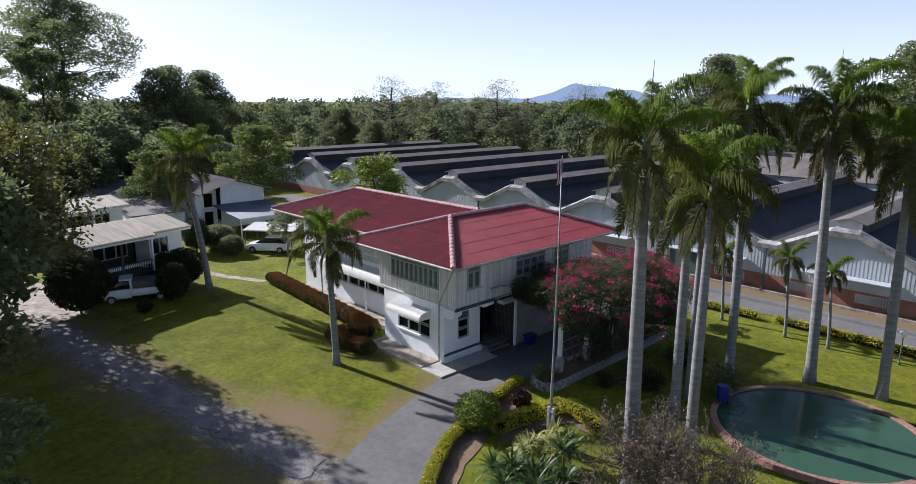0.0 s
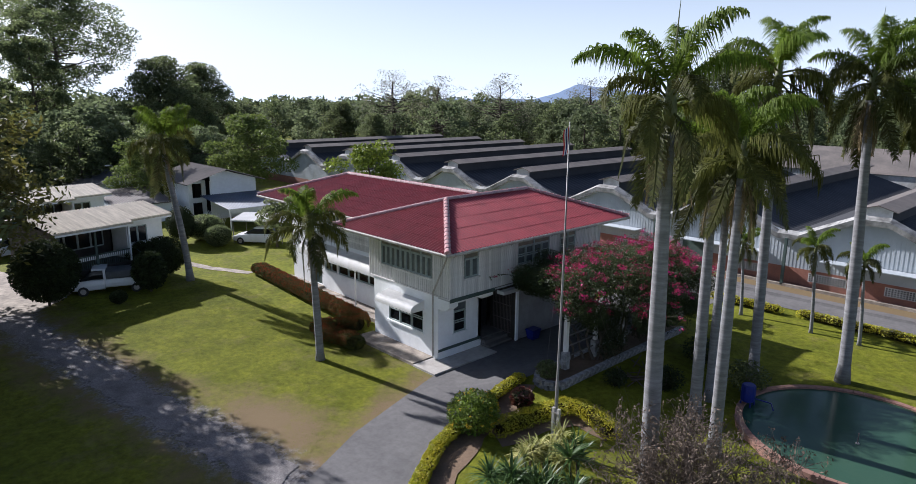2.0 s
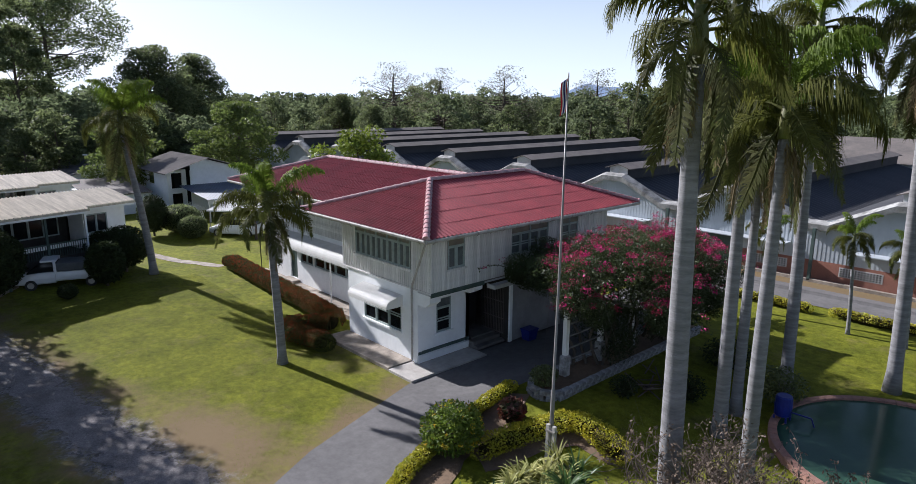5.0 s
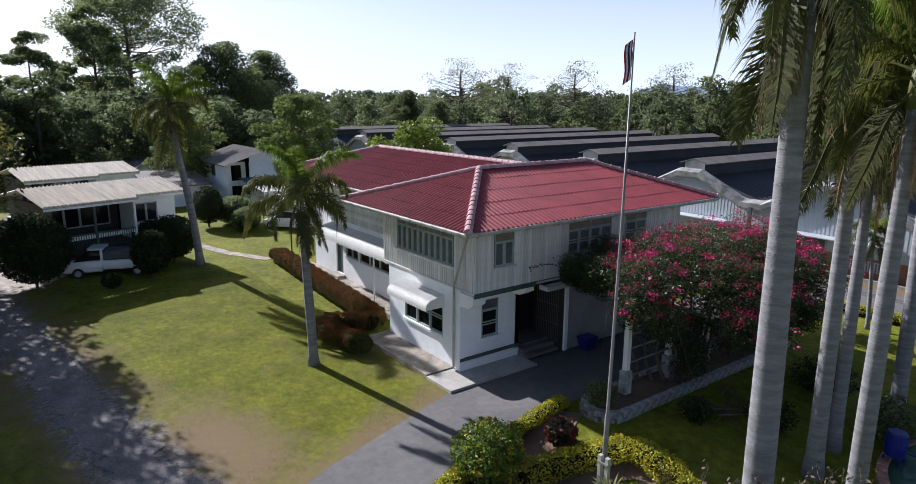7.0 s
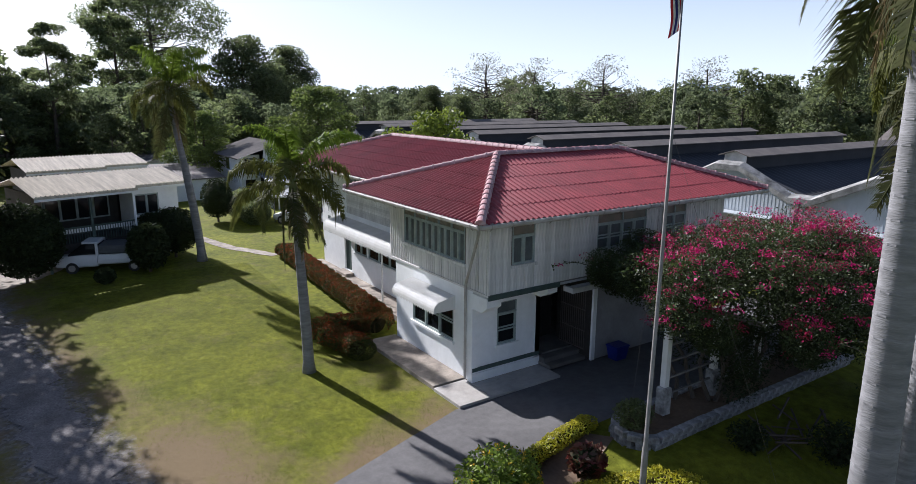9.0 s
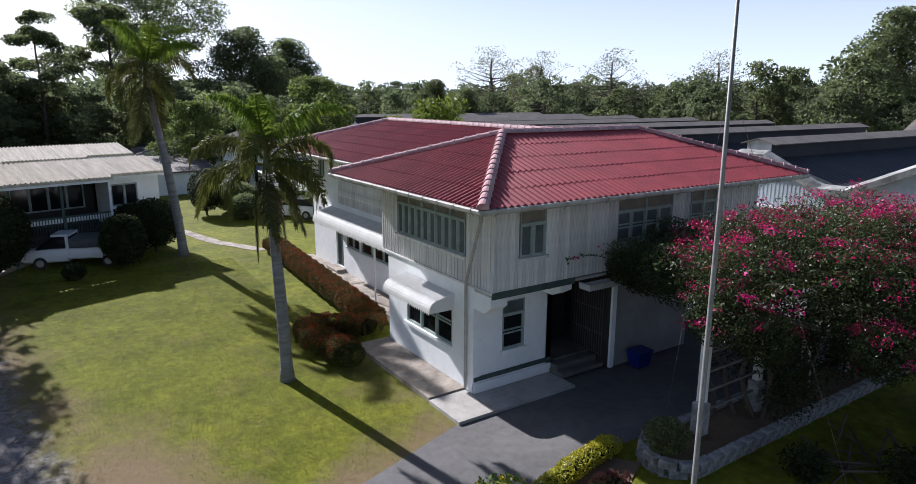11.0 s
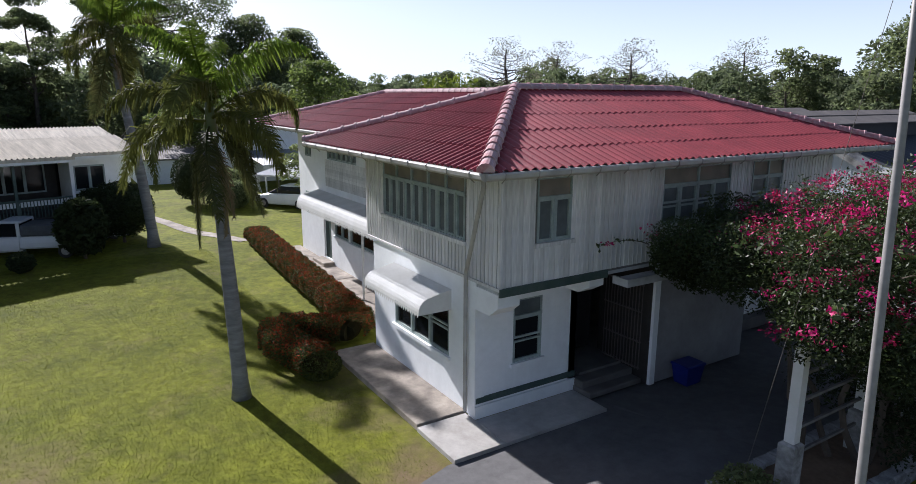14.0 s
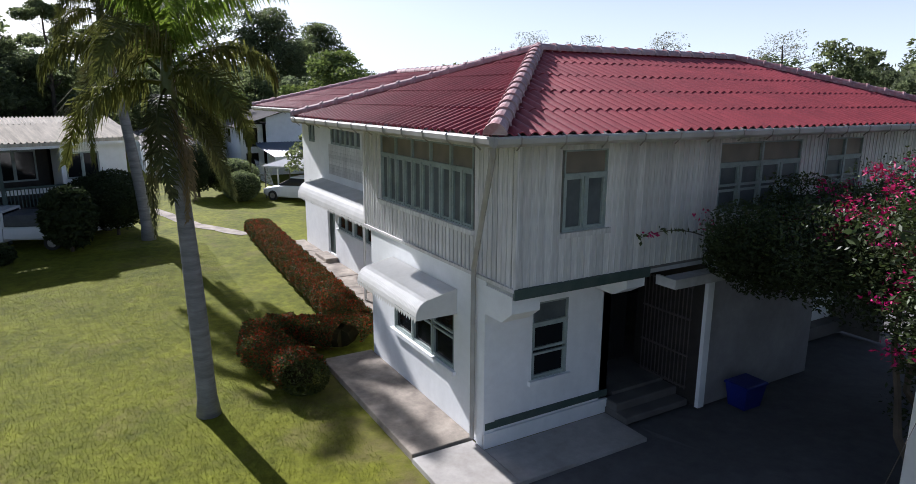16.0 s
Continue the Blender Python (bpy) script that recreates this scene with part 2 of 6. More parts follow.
def grass_material():
    m = mat("mown_lawn", (0.158, 0.168, 0.014), (0.094, 0.108, 0.010), 0.9, 0.6, 3.2, 0.7, detail=2.3, dist=0.05, spec=0.1, octaves=9)
    n, l = m.node_tree.nodes, m.node_tree.links
    b = n["Principled BSDF"]
    was = b.inputs["Base Color"].links[0].from_socket
    at = n.new("ShaderNodeAttribute")
    at.attribute_name = "dry"
    tc = n.new("ShaderNodeTexCoord")
    nz = n.new("ShaderNodeTexNoise")
    nz.inputs["Scale"].default_value, nz.inputs["Detail"].default_value, nz.inputs["Roughness"].default_value = 0.55, 8, 0.7
    l.new(tc.outputs["Object"], nz.inputs["Vector"])
    add = n.new("ShaderNodeMath")
    add.operation = "ADD"
    l.new(at.outputs["Fac"], add.inputs[0]), l.new(nz.outputs["Fac"], add.inputs[1])
    ramp = n.new("ShaderNodeValToRGB")
    ramp.color_ramp.elements[0].position, ramp.color_ramp.elements[1].position = 0.54, 0.92
    l.new(add.outputs[0], ramp.inputs[0])
    mix = n.new("ShaderNodeMix")
    mix.data_type = "RGBA"
    l.new(ramp.outputs[0], mix.inputs["Factor"]), l.new(was, mix.inputs["A"])
    mix.inputs["B"].default_value = (0.175, 0.130, 0.072, 1)
    # gravel trodden into the turf, feathered by coarse and fine noise
    worn = n.new("ShaderNodeAttribute")
    worn.attribute_name = "gravel"
    grit = n.new("ShaderNodeTexNoise")
    grit.inputs["Scale"].default_value, grit.inputs["Detail"].default_value, grit.inputs["Roughness"].default_value = 1.3, 9, 0.75
    stone = n.new("ShaderNodeTexVoronoi")
    stone.inputs["Scale"].default_value = 11.0
    l.new(tc.outputs["Object"], grit.inputs["Vector"]), l.new(tc.outputs["Object"], stone.inputs["Vector"])
    both = n.new("ShaderNodeMath")
    both.operation = "ADD"
    l.new(worn.outputs["Fac"], both.inputs[0]), l.new(grit.outputs["Fac"], both.inputs[1])
    edge = n.new("ShaderNodeValToRGB")
    edge.color_ramp.elements[0].position, edge.color_ramp.elements[1].position = 0.74, 1.0
    l.new(both.outputs[0], edge.inputs[0])
    pebble = n.new("ShaderNodeValToRGB")
    pebble.color_ramp.elements[0].color, pebble.color_ramp.elements[1].color = (0.085, 0.080, 0.078, 1), (0.29, 0.275, 0.265, 1)
    l.new(stone.outputs["Color"], pebble.inputs[0])
    top = n.new("ShaderNodeMix")
    top.data_type = "RGBA"
    l.new(edge.outputs[0], top.inputs["Factor"]), l.new(mix.outputs["Result"], top.inputs["A"]), l.new(pebble.outputs[0], top.inputs["B"])
    l.new(top.outputs["Result"], b.inputs["Base Color"])
    return m


GRASS = grass_material()
# the hills glow pale blue: distance haze painted as emission
hb = HILL.node_tree.nodes["Principled BSDF"]
for k in list(hb.inputs["Base Color"].links):
    HILL.node_tree.links.remove(k)
hb.inputs["Base Color"].default_value = (0.02, 0.02, 0.02, 1)
hb.inputs["Emission Color"].default_value, hb.inputs["Emission Strength"].default_value = (0.29, 0.37, 0.50, 1), 1.0
DARKTIMBER = mat("near_black_timber", (0.045, 0.04, 0.036), (0.028, 0.025, 0.022), 0.7, 2, 10, 0.1)

# ---- mesh helpers ----


class Mesh:
    """Collects vertices and faces, and becomes one mesh."""

    def __init__(self):
        self.v, self.f = [], []

    def add(self, verts, faces):
        k = len(self.v)
        self.v += [tuple(p) for p in verts]
        self.f += [tuple(i + k for i in face) for face in faces]
        return self

    def quad(self, a, b, c, d):
        return self.add([a, b, c, d], [(0, 1, 2, 3)])

    def box(self, x0, x1, y0, y1, z0, z1, c=0.0):
        """A box, with its upper and lower edges cut by c."""
        if c:
            v = [(x, y, z0) for x, y in ((x0, y0), (x1, y0), (x1, y1), (x0, y1))]
            v += [(x, y, z1 - c) for x, y in ((x0, y0), (x1, y0), (x1, y1), (x0, y1))]
            v += [(x, y, z1) for x, y in ((x0 + c, y0 + c), (x1 - c, y0 + c), (x1 - c, y1 - c), (x0 + c, y1 - c))]
            f = [(3, 2, 1, 0), (8, 9, 10, 11)]
            for k in (0, 4):
                f += [(k + i, k + (i + 1) % 4, k + 4 + (i + 1) % 4, k + 4 + i) for i in range(4)]
            return self.add(v, f)
        v = [(x, y, z) for z in (z0, z1) for x, y in ((x0, y0), (x1, y0), (x1, y1), (x0, y1))]
        return self.add(v, [(3, 2, 1, 0), (4, 5, 6, 7), (0, 1, 5, 4), (1, 2, 6, 5), (2, 3, 7, 6), (3, 0, 4, 7)])

    def tube(self, pts, radii, n=8, cap=True):
        pts = [Vector(p) for p in pts]
        if not isinstance(radii, (list, tuple)):
            radii = [radii] * len(pts)
        rings = []
        side = None
        for i, p in enumerate(pts):
            way = (pts[min(i + 1, len(pts) - 1)] - pts[max(i - 1, 0)]).normalized()
            ref = Vector((1, 0, 0)) if abs(way.x) < 0.8 else Vector((0, 1, 0))
            side = (ref - way * ref.dot(way)).normalized() if side is None else (side - way * side.dot(way)).normalized()
            up = way.cross(side)
            rings.append([p + radii[i] * (math.cos(2 * math.pi * k / n) * side + math.sin(2 * math.pi * k / n) * up) for k in range(n)])
        f = [(i * n + k, i * n + (k + 1) % n, (i + 1) * n + (k + 1) % n, (i + 1) * n + k) for i in range(len(pts) - 1) for k in range(n)]
        if cap:
            f += [tuple(range(n - 1, -1, -1)), tuple(range((len(pts) - 1) * n, len(pts) * n))]
        return self.add([q for r in rings for q in r], f)

    def prism(self, outline, z0, z1):
        """A flat outline of (x, y), drawn up from z0 to z1."""
        n = len(outline)
        v = [(x, y, z0) for x, y in outline] + [(x, y, z1) for x, y in outline]
        return self.add(v, [tuple(range(n - 1, -1, -1)), tuple(range(n, 2 * n))] + [(i, (i + 1) % n, n + (i + 1) % n, n + i) for i in range(n)])

    def sweep(self, profile, a, b):
        """A closed profile of (across, up), swept level from a to b."""
        a, b = Vector(a), Vector(b)
        way = (b - a).normalized()
        across = Vector((way.y, -way.x, 0)).normalized()
        n = len(profile)
        v = [p + across * u + Vector((0, 0, w)) for p in (a, b) for u, w in profile]
        return self.add(v, [tuple(range(n)), tuple(range(2 * n - 1, n - 1, -1))] + [(i, n + i, n + (i + 1) % n, (i + 1) % n) for i in range(n)])

    def mesh(self, name, material, smooth=False):
        me = bpy.data.meshes.new(name)
        me.from_pydata(self.v, [], self.f)
        me.materials.append(material)
        if smooth:
            me.polygons.foreach_set("use_smooth", [True] * len(me.polygons))
        me.update()
        return me


def part(name, m, material, parent, label="", smooth=False, kind=""):
    ob = new(name, m.mesh(name, material, smooth) if isinstance(m, Mesh) else m)
    ob.parent = parent
    return tagged(ob, label, kind=kind)


def thing(name, label, category, at=(0, 0, 0), group="", kind=""):
    ob = new(name)
    ob.location = at
    ob.empty_display_size = 0.2
    return tagged(ob, label, category, group, kind)


def solid(name, m, material, label, category="", kind="", group="", at=(0, 0, 0), smooth=False):
    ob = new(name, m.mesh(name, material, smooth))
    ob.location = at
    return tagged(ob, label, category, group, kind)


def scatter(m, rng, centre, radii, count, size, shell=0.55, flat=0.0, droop=0.0):
    """Leaf quads, folded at the middle, strewn in the outer part of an ellipsoid."""
    for _ in range(count):
        d = Vector((rng.gauss(0, 1), rng.gauss(0, 1), rng.gauss(0, 1) + flat)).normalized()
        r = shell + (1 - shell) * rng.random() ** 0.6
        p = Vector(centre) + Vector((d.x * radii[0], d.y * radii[1], d.z * radii[2])) * r
        leaf(m, rng, p, size * rng.uniform(0.6, 1.35), d, droop)


def leaf(m, rng, p, s, out=Vector((0, 0, 1)), droop=0.0):
    a = (Vector((rng.gauss(0, 1), rng.gauss(0, 1), rng.gauss(0, 0.7) - droop)) + 0.5 * Vector(out)).normalized()
    b = a.cross(Vector((rng.gauss(0, 1), rng.gauss(0, 1), rng.gauss(0, 1)))).normalized()
    m.add([p - a * s, p - b * s * 0.42, p + a * s, p + b * s * 0.42], [(0, 1, 2, 3)])


def smooth01(v):
    v = min(1.0, max(0.0, v))
    return v * v * (3 - 2 * v)


def ground_z(x, y):
    """The land rises a hand's width or two to the west, and round the planter."""
    return 0.30 * smooth01((-x - 7.0) / 16.0) + 0.40 * smooth01((y + 2.5) / 5.0) * smooth01((x - 1.3) / 3.0) * smooth01((11.5 - x) / 3.0) * smooth01((15.0 - y) / 3.0)

# ---- ground ----
DRIVE_W = [(-0.6, 21.7), (-0.6, 3.0), (1.2, 2.9), (1.2, -1.45), (3.05, -7.0), (4.7, -10.2), (7.6, -14.0), (12.0, -19.0), (20.0, -28.0), (60.0, -74.0)]
DRIVE_E = [(4.9, 21.7), (4.9, 4.0), (4.7, 1.0), (4.6, -1.0), (5.6, -5.2), (7.5, -8.1), (10.3, -11.4), (15.0, -16.4), (23.5, -25.5), (64.0, -72.0)]


def seg_dist(x, y, line):
    best = 1e9
    for (ax, ay), (bx, by) in zip(line, line[1:]):
        t = max(0, min(1, ((x - ax) * (bx - ax) + (y - ay) * (by - ay)) / ((bx - ax) ** 2 + (by - ay) ** 2 + 1e-9)))
        best = min(best, math.hypot(x - ax - t * (bx - ax), y - ay - t * (by - ay)))
    return best


GRAVEL_LINE = [(-21.5, -14.4), (-16.5, -14.1), (-10.5, -12.9), (-5.0, -12.1), (0.0, -11.3), (4.2, -10.6)]


def dryness(x, y):
    d = 0.0
    if x < 8 and y < -1.2:
        d = max(d, 0.46 - 0.26 * seg_dist(x, y, DRIVE_W[3:7]))
    d = max(d, 0.30 - 0.16 * max(0.0, seg_dist(x, y, GRAVEL_LINE) - 1.5))
    d = max(d, 0.62 - 0.34 * math.hypot((x - 0.2) / 2.9, (y + 9.1) / 1.5))
    d = max(d, 0.2 - 0.12 * seg_dist(x, y, [(-5, -1.8), (0.6, -1.9)]))
    if 22.5 < y < 28 and x > -20:
        d = 0.6
    if x < -45 or y > 28 or x > 45 or y < -40:
        d = 0.08
    return max(0.0, d)


def gravel_amount(x, y):
    """How thickly gravel lies: the track's line, wider where it nears the yard."""
    return max(0.0, min(0.55, 0.30 * (2.35 - seg_dist(x, y, GRAVEL_LINE))))


def build_ground():
    def steps(lo, hi, far, step):
        a = [lo - far * 0.5 ** k for k in range(7)]
        n = int((hi - lo) / step)
        return sorted(a) + [lo + (hi - lo) * k / n for k in range(n + 1)] + [hi + far * 0.5 ** k for k in range(6, -1, -1)]

    xs, ys = steps(-48, 42, 1500, 0.75), steps(-40, 30, 1500, 0.75)
    m = Mesh()
    m.v = [(x, y, ground_z(x, y) - (0.35 if math.hypot(x - 16.6, y - 7.0) < 3.9 else 0)) for y in ys for x in xs]
    w = len(xs)
    m.f = [(j * w + i, j * w + i + 1, (j + 1) * w + i + 1, (j + 1) * w + i) for j in range(len(ys) - 1) for i in range(w - 1)]
    me = m.mesh("ground", GRASS, True)
    at = me.attributes.new("dry", "FLOAT", "POINT")
    at.data.foreach_set("value", [dryness(x, y) for x, y, _ in m.v])
    at = me.attributes.new("gravel", "FLOAT", "POINT")
    at.data.foreach_set("value", [gravel_amount(x, y) for x, y, _ in m.v])
    tagged(new("ground", me), "sunlit mown lawn with dry brown patches", "lawn", kind="structure")


def sheet(name, outline, z, material, label, category, rough_edge=0.0, seed=1, step=0.6):
    """A thin level slab of a given outline, with an uneven edge, that follows the land."""
    rng = random.Random(seed)
    pts = []
    for (ax, ay), (bx, by) in zip(outline, outline[1:] + outline[:1]):
        n = max(1, int(math.hypot(bx - ax, by - ay) / step)) if rough_edge else 1
        for k in range(n):
            t = k / n
            pts.append((ax + (bx - ax) * t + rng.uniform(-1, 1) * rough_edge, ay + (by - ay) * t + rng.uniform(-1, 1) * rough_edge))
    bm = bmesh.new()
    face = bm.faces.new([bm.verts.new((x, y, 0)) for x, y in pts])
    face.normal_update()
    if face.normal.z < 0:
        face.normal_flip()
    bmesh.ops.triangulate(bm, faces=bm.faces[:])
    for _ in range(6):
        long = [e for e in bm.edges if e.calc_length() > 1.4 and -26 < e.verts[0].co.x < 26]
        if not long:
            break
        bmesh.ops.subdivide_edges(bm, edges=long, cuts=1)
        bmesh.ops.triangulate(bm, faces=bm.faces[:])
    for v in bm.verts:
        v.co.z = ground_z(v.co.x, v.co.y) + z
    me = bpy.data.meshes.new(name)
    bm.to_mesh(me), bm.free()
    me.materials.append(material)
    return tagged(new(name, me), label, category, kind="structure")


build_ground()
sheet("driveway", DRIVE_W + DRIVE_E[::-1], 0.02, ASPHALT, "grey asphalt driveway, half in shade", "driveway")
GR = [(-21.8, -13.6), (-16.3, -13.4), (-10.5, -12.2), (-5.0, -11.4), (0.0, -10.6), (3.6, -9.9), (4.3, -11.4), (0.2, -12.0), (-4.9, -12.8), (-10.4, -13.6), (-16.4, -14.8), (-21.5, -15.4)]
sheet("gravel_track", GR, 0.025, GRAVEL, "rough grey gravel track across the lawn", "track", 0.30, 3, 0.5)
sheet("concrete_apron", [(-20.8, -13.0), (-23.5, -10.6), (-26.5, -11.0), (-60, -22), (-60, -34), (-22, -22)], 0.035, SLAB, "pale worn concrete yard", "yard", 0.1, 4)
sheet("warehouse_road", [(-60, 21.6), (1.0, 21.8), (60, 22.0), (60, 25.2), (-60, 24.9)], 0.028, ASPHALT, "grey asphalt road beside the warehouse", "road")
sheet("garden_path", [(-20.8, 0.5), (-24.2, -1.2), (-30.0, -2.6), (-30.0, -3.3), (-24.0, -1.9), (-20.6, -0.1)], 0.02, SLAB, "narrow worn concrete garden path", "path", 0.05, 6)
sheet("flower_bed", [(6.5, -3.2), (7.0, -0.8), (7.6, 0.6), (9.0, 0.8), (10.3, 0.3), (10.2, -0.6), (8.8, -0.5), (8.2, -1.5), (7.8, -3.5)], 0.03, EARTH, "bare brown soil of the flagpole bed", "flower bed", 0.12, 8)
sheet("hedge_bed", [(4.9, 0.6), (5.6, 0.9), (6.3, -0.6), (6.6, -3.0), (8.2, -6.6), (10.6, -9.6), (9.4, -9.8), (7.6, -7.7), (5.7, -4.6), (5.0, -2.0)], 0.028, EARTH, "bare brown soil beside the low hedge", "flower bed", 0.10, 9)

# ---- main house ----
house = thing("house", "two-storey white house with red corrugated tile hip roofs", "house")


def rect_wall(m, a, b, z0, z1, thick, holes=()):
    """An upright wall on the line a to b (outer face on it, thickness to the left of the way), with holes (s0, s1, z0, z1)."""
    a, b = Vector((*a, 0)), Vector((*b, 0))
    way = (b - a).normalized()
    inn = Vector((-way.y, way.x, 0))
    length = (b - a).length
    ss = sorted({0.0, length, *[h[0] for h in holes], *[h[1] for h in holes]})
    zs = sorted({z0, z1, *[h[2] for h in holes], *[h[3] for h in holes]})
    solid_at = lambda s, z: not any(h[0] < s < h[1] and h[2] < z < h[3] for h in holes)  # noqa: E731
    grid = [[solid_at((s0 + s1) / 2, (q0 + q1) / 2) for q0, q1 in zip(zs, zs[1:])] for s0, s1 in zip(ss, ss[1:])]
    P = lambda s, z, d: a + way * s + inn * d + Vector((0, 0, z))  # noqa: E731
    for i, (s0, s1) in enumerate(zip(ss, ss[1:])):
        for j, (q0, q1) in enumerate(zip(zs, zs[1:])):
            if not grid[i][j]:
                continue
            m.quad(P(s0, q0, 0), P(s1, q0, 0), P(s1, q1, 0), P(s0, q1, 0))
            m.quad(P(s1, q0, thick), P(s0, q0, thick), P(s0, q1, thick), P(s1, q1, thick))
            at = lambda u, w: 0 <= u < len(grid) and 0 <= w < len(grid[0]) and grid[u][w]  # noqa: E731
            if not at(i - 1, j):
                m.quad(P(s0, q0, thick), P(s0, q0, 0), P(s0, q1, 0), P(s0, q1, thick))
            if not at(i + 1, j):
                m.quad(P(s1, q0, 0), P(s1, q0, thick), P(s1, q1, thick), P(s1, q1, 0))
            if not at(i, j - 1):
                m.quad(P(s0, q0, 0), P(s0, q0, thick), P(s1, q0, thick), P(s1, q0, 0))
            if not at(i, j + 1):
                m.quad(P(s0, q1, thick), P(s0, q1, 0), P(s1, q1, 0), P(s1, q1, thick))
    return m


def window(parent, a, way, z0, z1, widths, transom=0.0, rows=1, pane=DARKGLASS, name="window", label="grey-green framed casement window", sill=True, recess=0.06, fw=0.06, span=1, top_pane=None):
    """A framed window in a wall: casements of the widths given from a along way (a unit vector), an optional transom row on top."""
    a, way = Vector((*a, 0)), Vector((*way, 0))
    out = Vector((way.y, -way.x, 0))
    total = sum(widths)

    def bar(m, s0, s1, q0, q1, d0, d1):
        v = [a + way * s + out * d + Vector((0, 0, q)) for q in (q0, q1) for s, d in ((s0, d1), (s1, d1), (s1, d0), (s0, d0))]
        m.add(v, [(3, 2, 1, 0), (4, 5, 6, 7), (0, 1, 5, 4), (1, 2, 6, 5), (2, 3, 7, 6), (3, 0, 4, 7)])

    w = part(name, bar_frame(bar, total, z0, z1, fw, recess), FRAME, parent, label)
    top = z1 - transom
    if transom:
        m = Mesh()
        bar(m, 0, total, top - fw / 2, top + fw / 2, -recess, 0.03)
        part("rail", m, FRAME, w)
    s = 0.0
    for k, width in enumerate(widths):
        if k:
            m = Mesh()
            bar(m, s - fw / 2, s + fw / 2, z0, z1 if k % span == 0 else top, -recess, 0.025)
            part("mullion", m, FRAME, w)
        m = Mesh()
        e = 0.045
        for q in range(rows):
            r0, r1 = z0 + (top - z0) * q / rows, z0 + (top - z0) * (q + 1) / rows
            bar(m, s + fw / 2, s + fw / 2 + e, r0 + fw / 2, r1 - fw / 2, -recess, 0.005), bar(m, s + width - fw / 2 - e, s + width - fw / 2, r0 + fw / 2, r1 - fw / 2, -recess, 0.005)
            bar(m, s + fw / 2 + e, s + width - fw / 2 - e, r0 + fw / 2, r0 + fw / 2 + e, -recess, 0.005), bar(m, s + fw / 2 + e, s + width - fw / 2 - e, r1 - fw / 2 - e, r1 - fw / 2, -recess, 0.005)
        part("sash", m, FRAME, w)
        m = Mesh()
        bar(m, s + fw / 2 + e, s + width - fw / 2 - e, z0 + fw / 2 + e, top - fw / 2 - e, -recess + 0.01, -recess + 0.022)
        part("pane", m, pane, w)
        if transom and k % span == 0:
            m = Mesh()
            bar(m, s + fw / 2, s + width * span - fw / 2, top + fw / 2, z1 - fw / 2, -recess + 0.01, -recess + 0.03)
            part("transom_panel", m, top_pane or TRANSOM, w)
        s += width
    if sill:
        m = Mesh()
        bar(m, -0.08, total + 0.08, z0 - 0.09, z0, -0.02, 0.10)
        part("sill", m, PLASTER if sill is True else sill, w)
    return w


def bar_frame(bar, total, z0, z1, fw, recess):
    m = Mesh()
    bar(m, 0, fw / 2, z0, z1, -recess, 0.02), bar(m, total - fw / 2, total, z0, z1, -recess, 0.02)
    bar(m, fw / 2, total - fw / 2, z0, z0 + fw / 2, -recess, 0.02), bar(m, fw / 2, total - fw / 2, z1 - fw / 2, z1, -recess, 0.02)
    return m


FLOOR1, JX = 3.35, 0.88
# ground storey of the front block
m = Mesh()
rect_wall(m, (-5.25, 0), (-0.22, 0), 0.1, FLOOR1, 0.2, [(1.30, 4.12, 1.22, 2.62)])
rect_wall(m, (-5.25, 2.2), (-5.25, 0.2), 0.1, FLOOR1, 0.2)
part("wall", m, PLASTER, house)
m = Mesh()
rect_wall(m, (0, 0.22), (0, 3.0), 0.1, FLOOR1, 0.2, [(0.83, 1.68, 1.22, 2.76)])
rect_wall(m, (0, 3.0), (-1.0, 3.0), 0.1, FLOOR1, 0.2)
part("wall", m, PLASTER, house)
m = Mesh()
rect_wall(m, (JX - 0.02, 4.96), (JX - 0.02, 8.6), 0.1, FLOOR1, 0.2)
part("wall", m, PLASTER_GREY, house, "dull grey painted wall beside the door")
m = Mesh()
rect_wall(m, (JX - 0.22, 8.6), (-0.6, 8.6), 0.1, FLOOR1, 0.2)
rect_wall(m, (-0.6, 8.6), (-0.6, 12.3), 0.1, FLOOR1, 0.2, [(1.0, 2.2, 1.2, 2.6)])
part("wall", m, PLASTER, house)
part("pier", Mesh().box(-0.22, 0.03, -0.03, 0.22, 0.1, FLOOR1), PLASTER, house)
m = Mesh()
m.add([(0.03, -0.03, 2.75), (0.55, -0.03, 2.75), (JX - 0.03, -0.03, 2.98), (JX - 0.03, -0.03, 3.28), (0.03, -0.03, 3.28), (0.03, 0.55, 2.75), (0.55, 0.55, 2.75), (JX - 0.03, 0.55, 2.98), (JX - 0.03, 0.55, 3.28), (0.03, 0.55, 3.28)],
      [(0, 1, 2, 3, 4), (9, 8, 7, 6, 5), (0, 5, 6, 1), (1, 6, 7, 2), (2, 7, 8, 3), (3, 8, 9, 4)])
part("beam_end", m, PLASTER, house)
m = Mesh()
